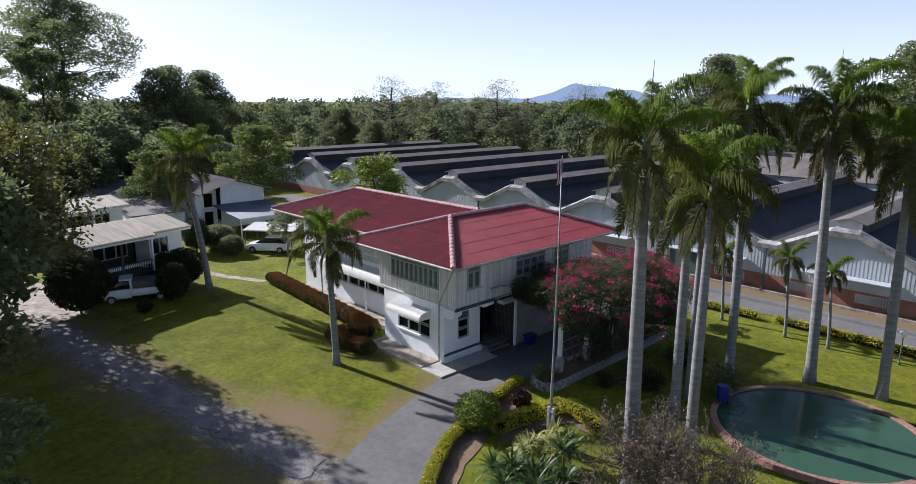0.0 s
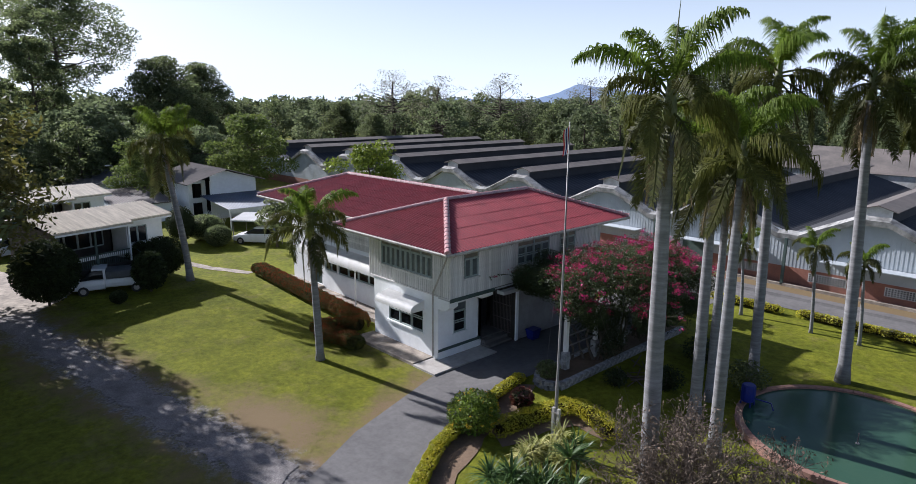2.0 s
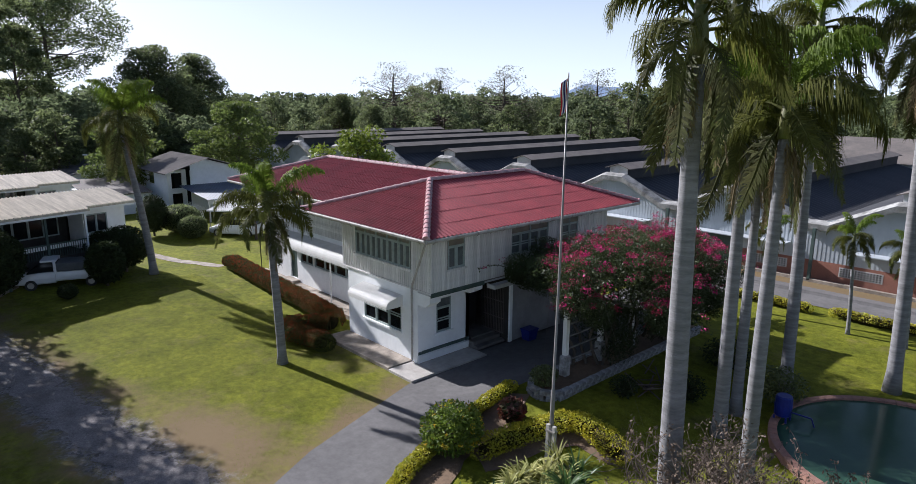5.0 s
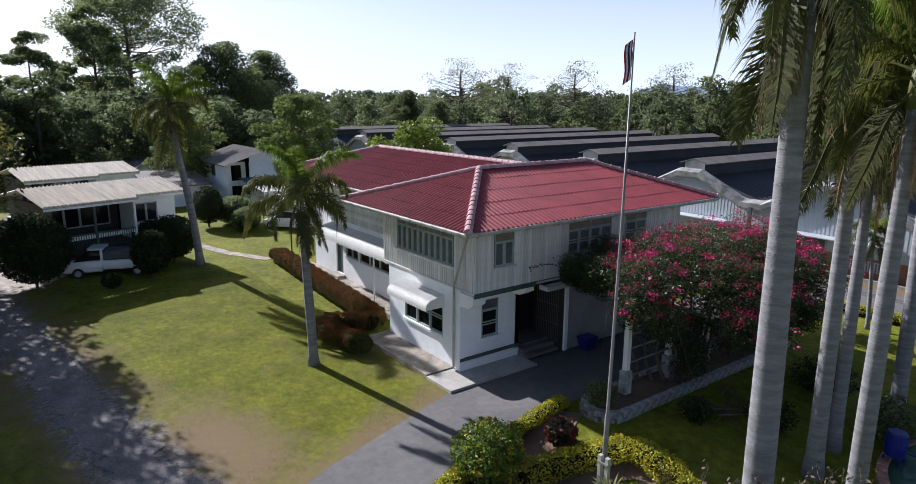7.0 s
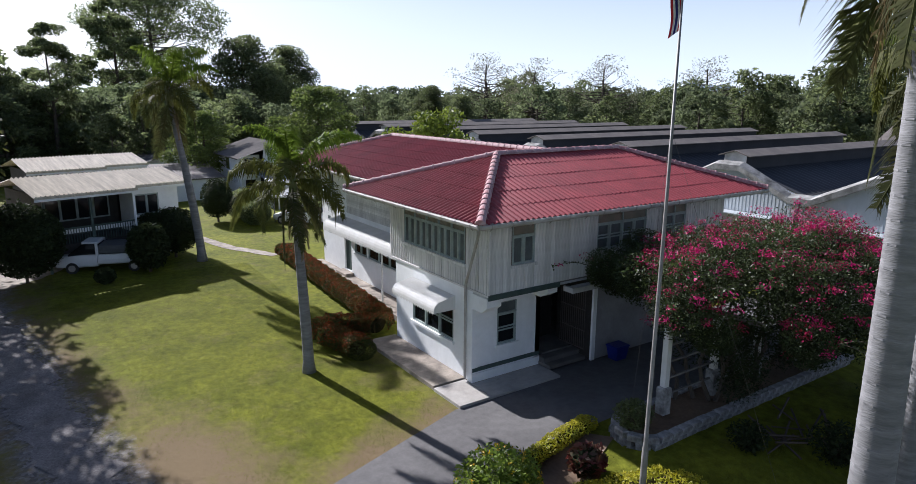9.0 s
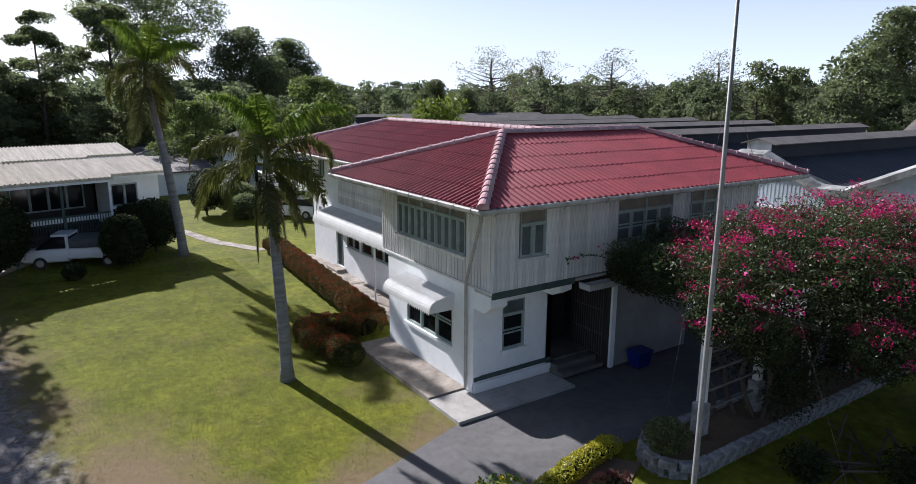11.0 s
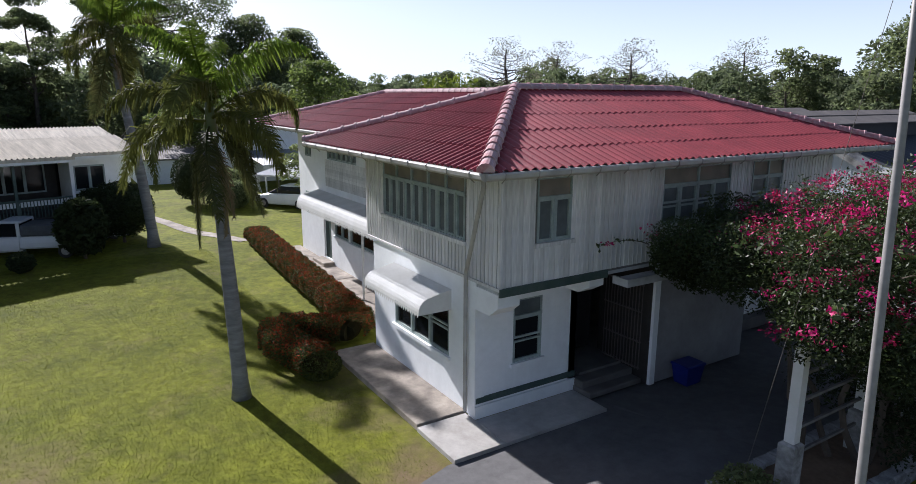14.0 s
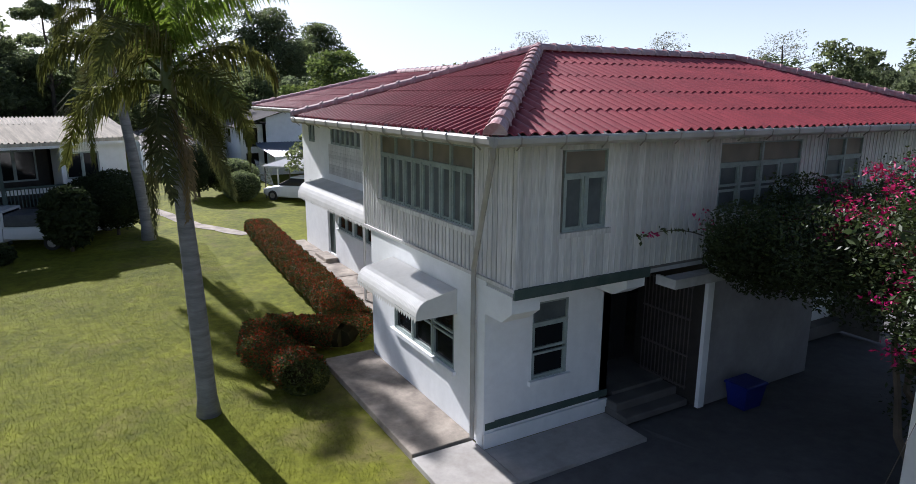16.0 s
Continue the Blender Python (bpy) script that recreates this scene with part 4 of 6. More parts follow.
def warehouse_bay(x):
    h = BAY / 2
    g = part("gable", Mesh().add([(x - h, WY, 1.32), (x + h, WY, 1.32), (x + h, WY, WZ0), (x, WY, WZA), (x - h, WY, WZ0), (x - h, WY + 0.15, 1.32), (x + h, WY + 0.15, 1.32), (x + h, WY + 0.15, WZ0), (x, WY + 0.15, WZA), (x - h, WY + 0.15, WZ0)],
                                 [(0, 1, 2, 3, 4), (9, 8, 7, 6, 5), (0, 5, 6, 1)]), SHEET, warehouse, "white corrugated gable above a brick plinth")
    m = Mesh()
    for k in range(int(BAY / 0.25)):
        s = x - h + (k + 0.5) * 0.25
        top = WZA - (WZA - WZ0) * abs(s - x) / h - 0.1
        m.box(s - 0.025, s + 0.025, WY - 0.014, WY - 0.002, 1.34, top)
    part("sheet_ribs", m, SHEET, g, kind="stuff")
    # stained parapet along the gable, stepped at the foot
    m = Mesh()
    line = [(x - h, WZ0 + 0.02), (x - h + 0.7, WZ0 + 0.02), (x - 0.9, WZA + 0.08), (x + 0.9, WZA + 0.08), (x + h - 0.7, WZ0 + 0.02), (x + h, WZ0 + 0.02)]
    for (a, za), (b, zb) in zip(line, line[1:]):
        v = [(s, y, z + d) for s, z in ((a, za), (b, zb)) for y, d in ((WY - 0.42, -0.42), (WY - 0.46, -0.05), (WY + 0.1, 0.16), (WY + 0.5, 0.02), (WY + 0.5, -0.45))]
        m.add(v, [(0, 1, 6, 5), (1, 2, 7, 6), (2, 3, 8, 7), (3, 4, 9, 8), (4, 0, 5, 9), (4, 3, 2, 1, 0), (5, 6, 7, 8, 9)])
    part("parapet", m, PARAPET, g, "black-stained concrete parapet")
    for side in (-1, 1):
        m = Mesh()
        zt = lambda t: WZ0 - 0.05 + (WZA - WZ0) * t  # noqa: E731
        cols = int(WL / 0.6)
        for k in range(cols):
            ya, yb = WY + 0.45 + k * WL / cols, WY + 0.45 + (k + 1) * WL / cols
            ym = (ya + yb) / 2
            for y0, d0, y1, d1 in ((ya, 0, ym, 0.05), (ym, 0.05, yb, 0)):
                v = [(x + side * h, y0, zt(0) + d0), (x + side * h, y1, zt(0) + d1), (x + side * 0.8, y1, zt(0.84) + d1), (x + side * 0.8, y0, zt(0.84) + d0)]
                m.add(v, [(0, 1, 2, 3) if side > 0 else (3, 2, 1, 0)])
        part("roof_slope", m, DARKROOF, g)
    # ridge monitor
    v0, v1 = WY + 0.5, WY + 0.5 + WL
    mon = part("ridge_monitor", Mesh().box(x - 0.78, x + 0.78, v0, v1, WZA - 0.35, WZA + 0.62), DARKROOF, g, "raised ridge ventilator with a low gabled roof")
    part("end_wall", Mesh().add([(x - 0.82, v0 - 0.03, WZA - 0.3), (x + 0.82, v0 - 0.03, WZA - 0.3), (x + 0.82, v0 - 0.03, WZA + 0.62), (x, v0 - 0.03, WZA + 0.88), (x - 0.82, v0 - 0.03, WZA + 0.62)], [(0, 1, 2, 3, 4)]), PLASTER_OLD, g)
    m = Mesh()
    for side in (-1, 1):
        v = [(x, v0 - 0.25, WZA + 0.95), (x, v1, WZA + 0.95), (x + side * 1.15, v1, WZA + 0.60), (x + side * 1.15, v0 - 0.25, WZA + 0.60)]
        lo = [(p[0], p[1], p[2] - 0.06) for p in v]
        m.add(v + lo, [(0, 1, 2, 3), (7, 6, 5, 4), (3, 2, 6, 7), (0, 3, 7, 4)])
    part("monitor_roof", m, GREYROOF, g)
    if -20 < x < 32:
        for s in (-1, 1):
            p = part("light_panel", Mesh().box(x + s * 2.3 - 1.2, x + s * 2.3 + 1.2, WY - 0.03, WY - 0.004, 0.55, 1.15), PLASTER_OLD, g, "white pierced block vent panel")
            # near-black boxes stand for the shaded holes of the panel
            bk = Mesh()
            for i in range(14):
                for j in range(4):
                    bk.box(x + s * 2.3 - 1.14 + 0.165 * i, x + s * 2.3 - 1.04 + 0.165 * i, WY - 0.04, WY - 0.031, 0.60 + 0.135 * j, 0.685 + 0.135 * j)
            part("opening", bk, DARK, g, kind="stuff")
        part("downpipe", Mesh().box(x - h - 0.09, x - h + 0.09, WY - 0.55, WY - 0.37, 0.1, WZ0 - 0.3), GREEN, g, "dark downpipe at the roof valley")
        part("eave_canopy", Mesh().box(x - 2.6, x + 3.6, WY - 1.1, WY - 0.05, 2.25, 2.31), SHEET, g)


for x in APEX:
    warehouse_bay(x)
part("brick_plinth", Mesh().box(APEX[0] - 5, APEX[-1] + 5, WY - 0.02, WY + 0.2, -0.1, 1.34), BRICK, warehouse, "red brick plinth wall")
part("kerb", Mesh().box(APEX[0] - 5, APEX[-1] + 5, WY - 0.55, WY - 0.3, -0.1, 0.22, 0.03), SLAB, warehouse)
part("loading_door", Mesh().box(-1.6, 0.9, WY - 0.07, WY - 0.03, 0.1, 2.1), GREEN, warehouse, "grey steel loading door")
part("end_wall", Mesh().box(APEX[0] - 5.2, APEX[0] - 5.05, WY, WY + WL, 0, WZ0), BRICK, warehouse)
far_shed = thing("far_shed", "long grey corrugated roof behind the warehouse", "shed")
m = Mesh()
for k in range(2):
    y = WY + WL + 2 + 9 * k
    for s in range(2):
        m.add([(-16, y + 4.5, 6.9), (46, y + 4.5, 6.9), (46, y + 9 * s, 4.9), (-16, y + 9 * s, 4.9)], [(0, 1, 2, 3) if s == 0 else (3, 2, 1, 0)])
part("roof", m, GREYROOF, far_shed)
part("wall", Mesh().box(-15.5, 45.5, WY + WL + 2.2, WY + WL + 19.8, 0, 4.85), PLASTER_OLD, far_shed)


# ---- palms ----
def frond_mesh(seed, start, length=3.5, dry=False):
    """A pinnate leaf in the x-z plane that arches over until its tip hangs, with drooping leaflets."""
    rng = random.Random(seed)
    m = Mesh()
    pts = []
    p, ang = Vector((0, 0, 0)), radians(start)
    n = 18
    bend = 4.0 if dry else 6.0 if start > 50 else 9.2
    for k in range(n + 1):
        pts.append(p.copy())
        p = p + Vector((math.cos(ang), 0.05 * math.sin(k * 0.5 + seed), math.sin(ang))) * length / n
        ang = max(radians(-86), ang - radians(bend) * (0.35 + 1.3 * k / n))
    m.tube(pts, [0.05 * (1 - 0.85 * k / n) for k in range(n + 1)], 4, False)
    count = 140 if not dry else 70
    for k in range(count):
        t = 0.14 + 0.86 * k / count
        i = min(n - 1, int(t * n))
        q = pts[i].lerp(pts[i + 1], t * n - i)
        way = (pts[i + 1] - pts[i]).normalized()
        long = (0.92 if not dry else 0.55) * math.sin(math.pi * min(0.9, 0.22 + 0.72 * t)) * rng.uniform(0.7, 1.15)
        for side in (-1, 1):
            d = (way * rng.uniform(0.4, 0.9) + Vector((0, side, 0)) * rng.uniform(0.5, 1.0) * (0.45 if dry else 1) + Vector((0, 0, rng.uniform(-0.75, 0.35)))).normalized()
            mid = q + d * long * 0.5
            tip = mid + (d * 0.45 + Vector((0, 0, -rng.uniform(0.7, 1.4)))).normalized() * long * 0.6
            w = way * 0.021
            m.add([q - w, q + w, mid + w * 1.1, tip, mid - w * 1.1], [(0, 1, 2, 4), (4, 2, 3)])
    return m.mesh("frond", DRYLEAF if dry else PALMLEAF_YOUNG_LIT if start > 50 else PALMLEAF if start > -10 else PALMLEAF_OLD_SHADED)


FRONDS = [[frond_mesh(10 * s + i, a) for i in range(2)] for s, a in enumerate((80, 62, 44, 26, 6, -22, -52))]
DRY_FRONDS = [frond_mesh(s, -58, 2.7, True) for s in (91, 92, 93)]


def palm(x, y, height, lean, seed, r=0.21, size=1.0, fronds=19, dry=3, label="tall royal palm with a smooth grey trunk", group="palms", shaft=1.4, spear=False):
    rng = random.Random(seed)
    z = ground_z(x, y)
    t = thing("palm_tree", label, "palm tree", (x, y, z - 0.05), group)
    pts, rad = [], []
    n = 14
    for k in range(n + 1):
        s = k / n
        pts.append(Vector((lean[0] * s ** 1.4, lean[1] * s ** 1.4, height * s)))
        rad.append(r * (1.0 + 0.45 * math.exp(-s * 22) + 0.12 * math.sin(math.pi * min(1, s * 1.3)) - 0.28 * s))
    trunk = Mesh().tube(pts, rad, 12)
    part("trunk", trunk, TRUNK, t, smooth=True)
    m = Mesh()
    rings = int(height / 0.28)
    for k in range(2, rings):
        s = k / rings
        i = min(n - 1, int(s * n))
        p = pts[i].lerp(pts[i + 1], s * n - i)
        rr = rad[i] + (rad[i + 1] - rad[i]) * (s * n - i)
        m.tube([p - Vector((0, 0, 0.012)), p + Vector((0, 0, 0.012))], rr * 1.025, 12, False)
    part("ringed_bark", m, TRUNK, t, kind="stuff")
    top = pts[-1]
    part("crownshaft", Mesh().tube([top, top + Vector((0, 0, shaft * 0.4)), top + Vector((0, 0, shaft))], [r * 0.9, r * 0.8, r * 0.4], 10), SHAFT, t, "green smooth crownshaft", True)
    c = top + Vector((0, 0, shaft * 0.75))
    for k in range(fronds):
        age = (k + rng.uniform(-0.3, 0.3)) / fronds
        stage = min(6, max(0, int(age * 7)))
        f = new("frond", FRONDS[stage][rng.randrange(2)])
        f.parent = t
        f.matrix_basis = Matrix.Translation(c - Vector((0, 0, age * shaft * 0.45))) @ pose(0, 0, 0, 0, 0, k * 137.5 + rng.uniform(-18, 18)) @ pose(0, 0, 0, rng.uniform(-22, 22), rng.uniform(-8, 8), 0) @ Matrix.Scale(size * rng.uniform(0.82, 1.08), 4)
    for k in range(dry):
        f = new("dry_frond", DRY_FRONDS[k % 3])
        f.parent = t
        f["label"] = "hanging brown dead frond"
        f.matrix_basis = Matrix.Translation(top + Vector((0, 0, 0.15))) @ pose(0, 0, 0, 0, rng.uniform(-6, 10), k * 130 + rng.uniform(0, 70)) @ Matrix.Scale(size * rng.uniform(0.6, 1.05), 4)
    if spear:
        part("spear_leaf", Mesh().tube([c, c + Vector((0.03, 0.02, 1.4 * size)), c + Vector((0.06, 0.04, 2.75 * size))], [0.045, 0.03, 0.006], 6), SHAFT, t)
    return t


palm(13.55, -3.35, 12.0, (-0.1, -0.2), 1, 0.25, 0.9, 17, 4, spear=True)
palm(11.45, 4.0, 10.0, (-0.1, 0.0), 2, 0.22, 0.95, 17, 4)
palm(13.3, 1.85, 10.3, (0.0, 0.0), 3, 0.21, 0.95, 17, 4)
palm(11.5, 9.6, 13.2, (-0.3, -0.1), 4, 0.22, 1.0, 17, 2)
palm(14.5, 12.4, 12.9, (-0.45, -0.15), 5, 0.25, 1.0, 21, 9, spear=True)
palm(17.6, 12.95, 11.3, (-0.3, 0.0), 6, 0.23, 1.0, 20, 4)
palm(11.16, 5.9, 9.2, (-0.1, 0.1), 7, 0.18, 0.9, 15, 4)
palm(-4.12, -4.2, 6.3, (-0.15, -0.2), 8, 0.18, 0.84, 17, 4, "palm with arching fronds on the lawn", shaft=1.0)
palm(-21.7, -3.8, 8.8, (-0.6, -0.9), 9, 0.22, 1.1, 15, 3, "tall grey palm standing on the shaded lawn")
for k, (x, y, hh) in enumerate(((7.1, 18.5, 4.2), (11.15, 18.3, 4.6), (13.6, 18.2, 4.3))):
    palm(x, y, hh, (-0.3, 0.0), 20 + k, 0.09, 0.48, 13, 0, "young slender palm on the lawn beside the road", "young palms", 0.5)


# ---- trees ----
def tree_meshes(seed, height, spread, leaf_size, count, clumps, leafmat, trunk_r, bare=0.45, droop=0.2, puff=(0.22, 0.42), flat=(0.5, 0.8)):
    """Tapered trunk with limbs, and a crown of many small leaves in uneven clumps."""
    rng = random.Random(seed)
    wood, crown = Mesh(), Mesh()
    n = 6
    stem = [Vector((0.25 * rng.uniform(-1, 1) * k / n, 0.25 * rng.uniform(-1, 1) * k / n, height * 0.85 * k / n)) for k in range(n + 1)]
    wood.tube(stem, [trunk_r * (1.25 if k == 0 else 1) * (1 - 0.85 * k / n) for k in range(n + 1)], 8)
    for k in range(clumps):
        u = bare + (1 - bare) * ((k + rng.random()) / clumps)
        i = min(n - 1, int(u * n))
        base = stem[i].lerp(stem[i + 1], min(1, u * n - i))
        ang = k * 2.4 + rng.uniform(-0.5, 0.5)
        wide = spread * math.sin(math.pi * min(0.93, 0.22 + 0.72 * (u - bare) / (1 - bare))) * rng.uniform(0.35, 1.05)
        c = base + Vector((math.cos(ang) * wide, math.sin(ang) * wide, height * rng.uniform(0.02, 0.14)))
        midp = base.lerp(c, 0.5) + Vector((0, 0, -0.04 * height * rng.random()))
        wood.tube([base, midp, c], [trunk_r * 0.4 * (1.1 - u), trunk_r * 0.25 * (1.1 - u), 0.02], 5, False)
        rad = spread * rng.uniform(*puff)
        scatter(crown, rng, c, (rad, rad, rad * rng.uniform(*flat)), count // clumps, leaf_size, 0.35, 0.3, droop)
    return wood.mesh("trunk", BARK, True), crown.mesh("crown", leafmat)


def tree(meshes, x, y, scale=1.0, turn=0.0, label="broad dark green tree", name="tree", group="", sz=None):
    t = thing(name, label, "tree", (x, y, ground_z(x, y) - 0.1), group)
    t.rotation_euler[2] = turn
    t.scale = (scale, scale, sz or scale)
    for nm, me in zip(("trunk", "crown"), meshes):
        o = new(nm, me)
        o.parent = t
    return t



FAR = [tree_meshes(40 + s, 11, 5.2, 0.33, 2900, 26, LEAF_FAR, 0.25, 0.06) for s in range(4)]
FAR_DARK = [tree_meshes(50 + s, 13, 4.6, 0.31, 3300, 28, LEAF, 0.28, 0.05) for s in range(3)]
SPARSE = [tree_meshes(60 + s, 16, 7.5, 0.16, 2600, 64, LEAF_PALE, 0.6, 0.3, puff=(0.14, 0.26), flat=(0.4, 0.7)) for s in range(2)]
TALL = [tree_meshes(70, 34, 11.5, 0.27, 30000, 60, LEAF, 0.7, 0.5, puff=(0.2, 0.38), flat=(0.45, 0.7)), tree_meshes(71, 25, 5.4, 0.24, 15000, 34, LEAF, 0.45, 0.42, puff=(0.2, 0.36)), tree_meshes(72, 19, 7.0, 0.24, 26000, 72, LEAF, 0.5, 0.08)]
rng = random.Random(77)
WOODS = dict(label="distant leafy tree of the surrounding woods", name="far_tree", group="woods")
# the belt of woods from the west round to the north-east
for k in range(215):
    a = radians(rng.uniform(70, 205))
    d = 60 + 130 * rng.random() ** 1.3
    x, y = d * math.cos(a) - 4, d * math.sin(a) + 4
    if -80 < x < 47 and 18 < y < 66 or (-20 < x < 47 and y < 86):
        continue
    if x > -50 and y < 20 or (x > -70 and -30 < y < 12):
        continue
    tree((FAR if k % 5 > 1 else FAR_DARK)[k % 3], x, y, rng.uniform(0.7, 1.2), rng.uniform(0, 6.3), **WOODS)
for k in range(80):
    x, y = rng.uniform(-150, 60), rng.uniform(84, 140)
    if x > -20 and y < 90:
        continue
    tree((FAR if k % 4 else FAR_DARK)[k % 3], x, y, rng.uniform(0.7, 1.15), rng.uniform(0, 6.3), **WOODS)
for k in range(46):
    x, y = rng.uniform(-86, -62), rng.uniform(-34, 14)
    tree(FAR_DARK[k % 3], x, y, rng.uniform(0.55, 0.85), rng.uniform(0, 6.3), "dense dark woodland tree behind the houses", "far_tree", "woods")
tree(TALL[0], -120, 11.0, 1.0, 0.4, "very tall open-crowned tree against the sky", "tall_tree")
tree(TALL[1], -90, 1.2, 0.95, 1.0, "tall slender tree with an open crown", "tall_tree")
tree(TALL[1], -72, -8.0, 0.72, 2.6, "tall slender tree with an open crown", "tall_tree")
tree(TALL[1], -78, -16.0, 0.75, 4.0, "tall slender tree with an open crown", "tall_tree")
tree(TALL[2], -94, 20.0, 1.0, 0.0, "tall dense dark green tree", "tall_tree")
tree(TALL[2], -108, 33.0, 1.0, 2.0, "tall dense dark green tree", "tall_tree")
tree(TALL[2], -100, 27.0, 0.8, 4.0, "tall dense dark green tree", "tall_tree")
tree(TALL[2], -36, 109, 1.2, 1.0, "large rounded dark green tree", "tall_tree")
tree(TALL[2], 0, 98, 1.2, 3.0, "large rounded dark green tree", "tall_tree")
tree(TALL[2], -74, 50, 0.52, 5.0, "rounded dark green tree beyond the sheds", "tall_tree")
tree(TALL[2], -97, 58, 0.62, 5.5, "rounded dark green tree beyond the sheds", "tall_tree")
tree(SPARSE[0], -98, 73, 1.2, 0.0, "half-bare pale tree above the woods", "sparse_tree")
tree(SPARSE[1], -88, 78, 1.1, 1.0, "half-bare pale tree above the woods", "sparse_tree")
tree(SPARSE[1], -81, 91, 1.15, 2.0, "half-bare pale tree above the woods", "sparse_tree")
tree(SPARSE[0], -62, 99, 1.1, 3.0, "half-bare pale tree above the woods", "sparse_tree")
GREEN_TREE = tree_meshes(80, 10.5, 4.6, 0.19, 12000, 34, mat("fresh_leaf", (0.15, 0.19, 0.045), (0.10, 0.14, 0.035), 0.6, 0.6, 3, 0.0, island=0.6, translucent=0.5), 0.3, 0.2)
tree(GREEN_TREE, -52.8, 16.0, 1.05, 0, "broad fresh green tree beside the two-storey house")
tree(GREEN_TREE, -52.0, 3.5, 0.8, 1.0, "leafy green tree behind the raised house")
BRIGHT_TREE = tree_meshes(81, 7.6, 3.4, 0.18, 6000, 26, LEAF_BRIGHT, 0.22, 0.3)
tree(BRIGHT_TREE, -28.5, 16.5, 1.1, 0, "bright yellow-green rounded tree behind the house")
SMALL_TREE = tree_meshes(82, 4.6, 1.7, 0.14, 1500, 14, LEAF, 0.12, 0.45)
tree(SMALL_TREE, -27.0, 5.6, 0.95, 0, "small leafy tree on the lawn near the carport")
tree(SMALL_TREE, 2.6, 15.5, 0.9, 2.0, "small sparse tree beyond the house")
# roadside trees, mostly unseen, added to shade the gravel; the thin one shows
SHADE_TREE = tree_meshes(83, 13.5, 6.6, 0.25, 15000, 46, LEAF, 0.42, 0.30)
THIN_TREE = tree_meshes(84, 13.5, 6.0, 0.18, 21000, 60, mat("yellowing_leaf", (0.14, 0.13, 0.03), (0.07, 0.085, 0.025), 0.6, 0.5, 3, 0.0, island=0.8, translucent=0.4), 0.38, 0.42)
tree(THIN_TREE, -17.2, -18.3, 1.0, 0.3, "large spreading tree with thin yellowing foliage beside the track")
tree(SHADE_TREE, -9.5, -21.9, 0.95, 2.0, "added spreading tree, mostly out of view, that shades the track")
tree(SHADE_TREE, -16.0, -24.5, 0.9, 4.0, "added spreading tree, mostly out of view, that shades the track")
tree(SHADE_TREE, -21.0, -24.0, 1.0, 1.2, "added spreading tree, mostly out of view, that shades the track")
tree(SHADE_TREE, -27.0, -19.8, 1.0, 5.0, "added spreading tree beside the yard, mostly out of view, for shade")
tree(SMALL_TREE, 1.2, -20.4, 1.2, 1.0, "small leafy tree beside the gravel track")

m = Mesh()
rng = random.Random(91)
for k in range(430):
    a, d = radians(rng.uniform(66, 208)), rng.uniform(185, 430)
    r = rng.uniform(5, 9)
    scatter(m, rng, (d * math.cos(a), d * math.sin(a), rng.uniform(4, 9)), (r, r, rng.uniform(4, 7)), 110, 1.15, 0.4, 0.5)
solid("distant_woods", m, LEAF_FAR, "continuous pale green canopy of far woods", "woods", "stuff")

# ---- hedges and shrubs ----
# dark core colour carries the shade between the hedge's twigs
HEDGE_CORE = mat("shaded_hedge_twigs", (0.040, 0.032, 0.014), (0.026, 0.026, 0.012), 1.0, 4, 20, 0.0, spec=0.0)


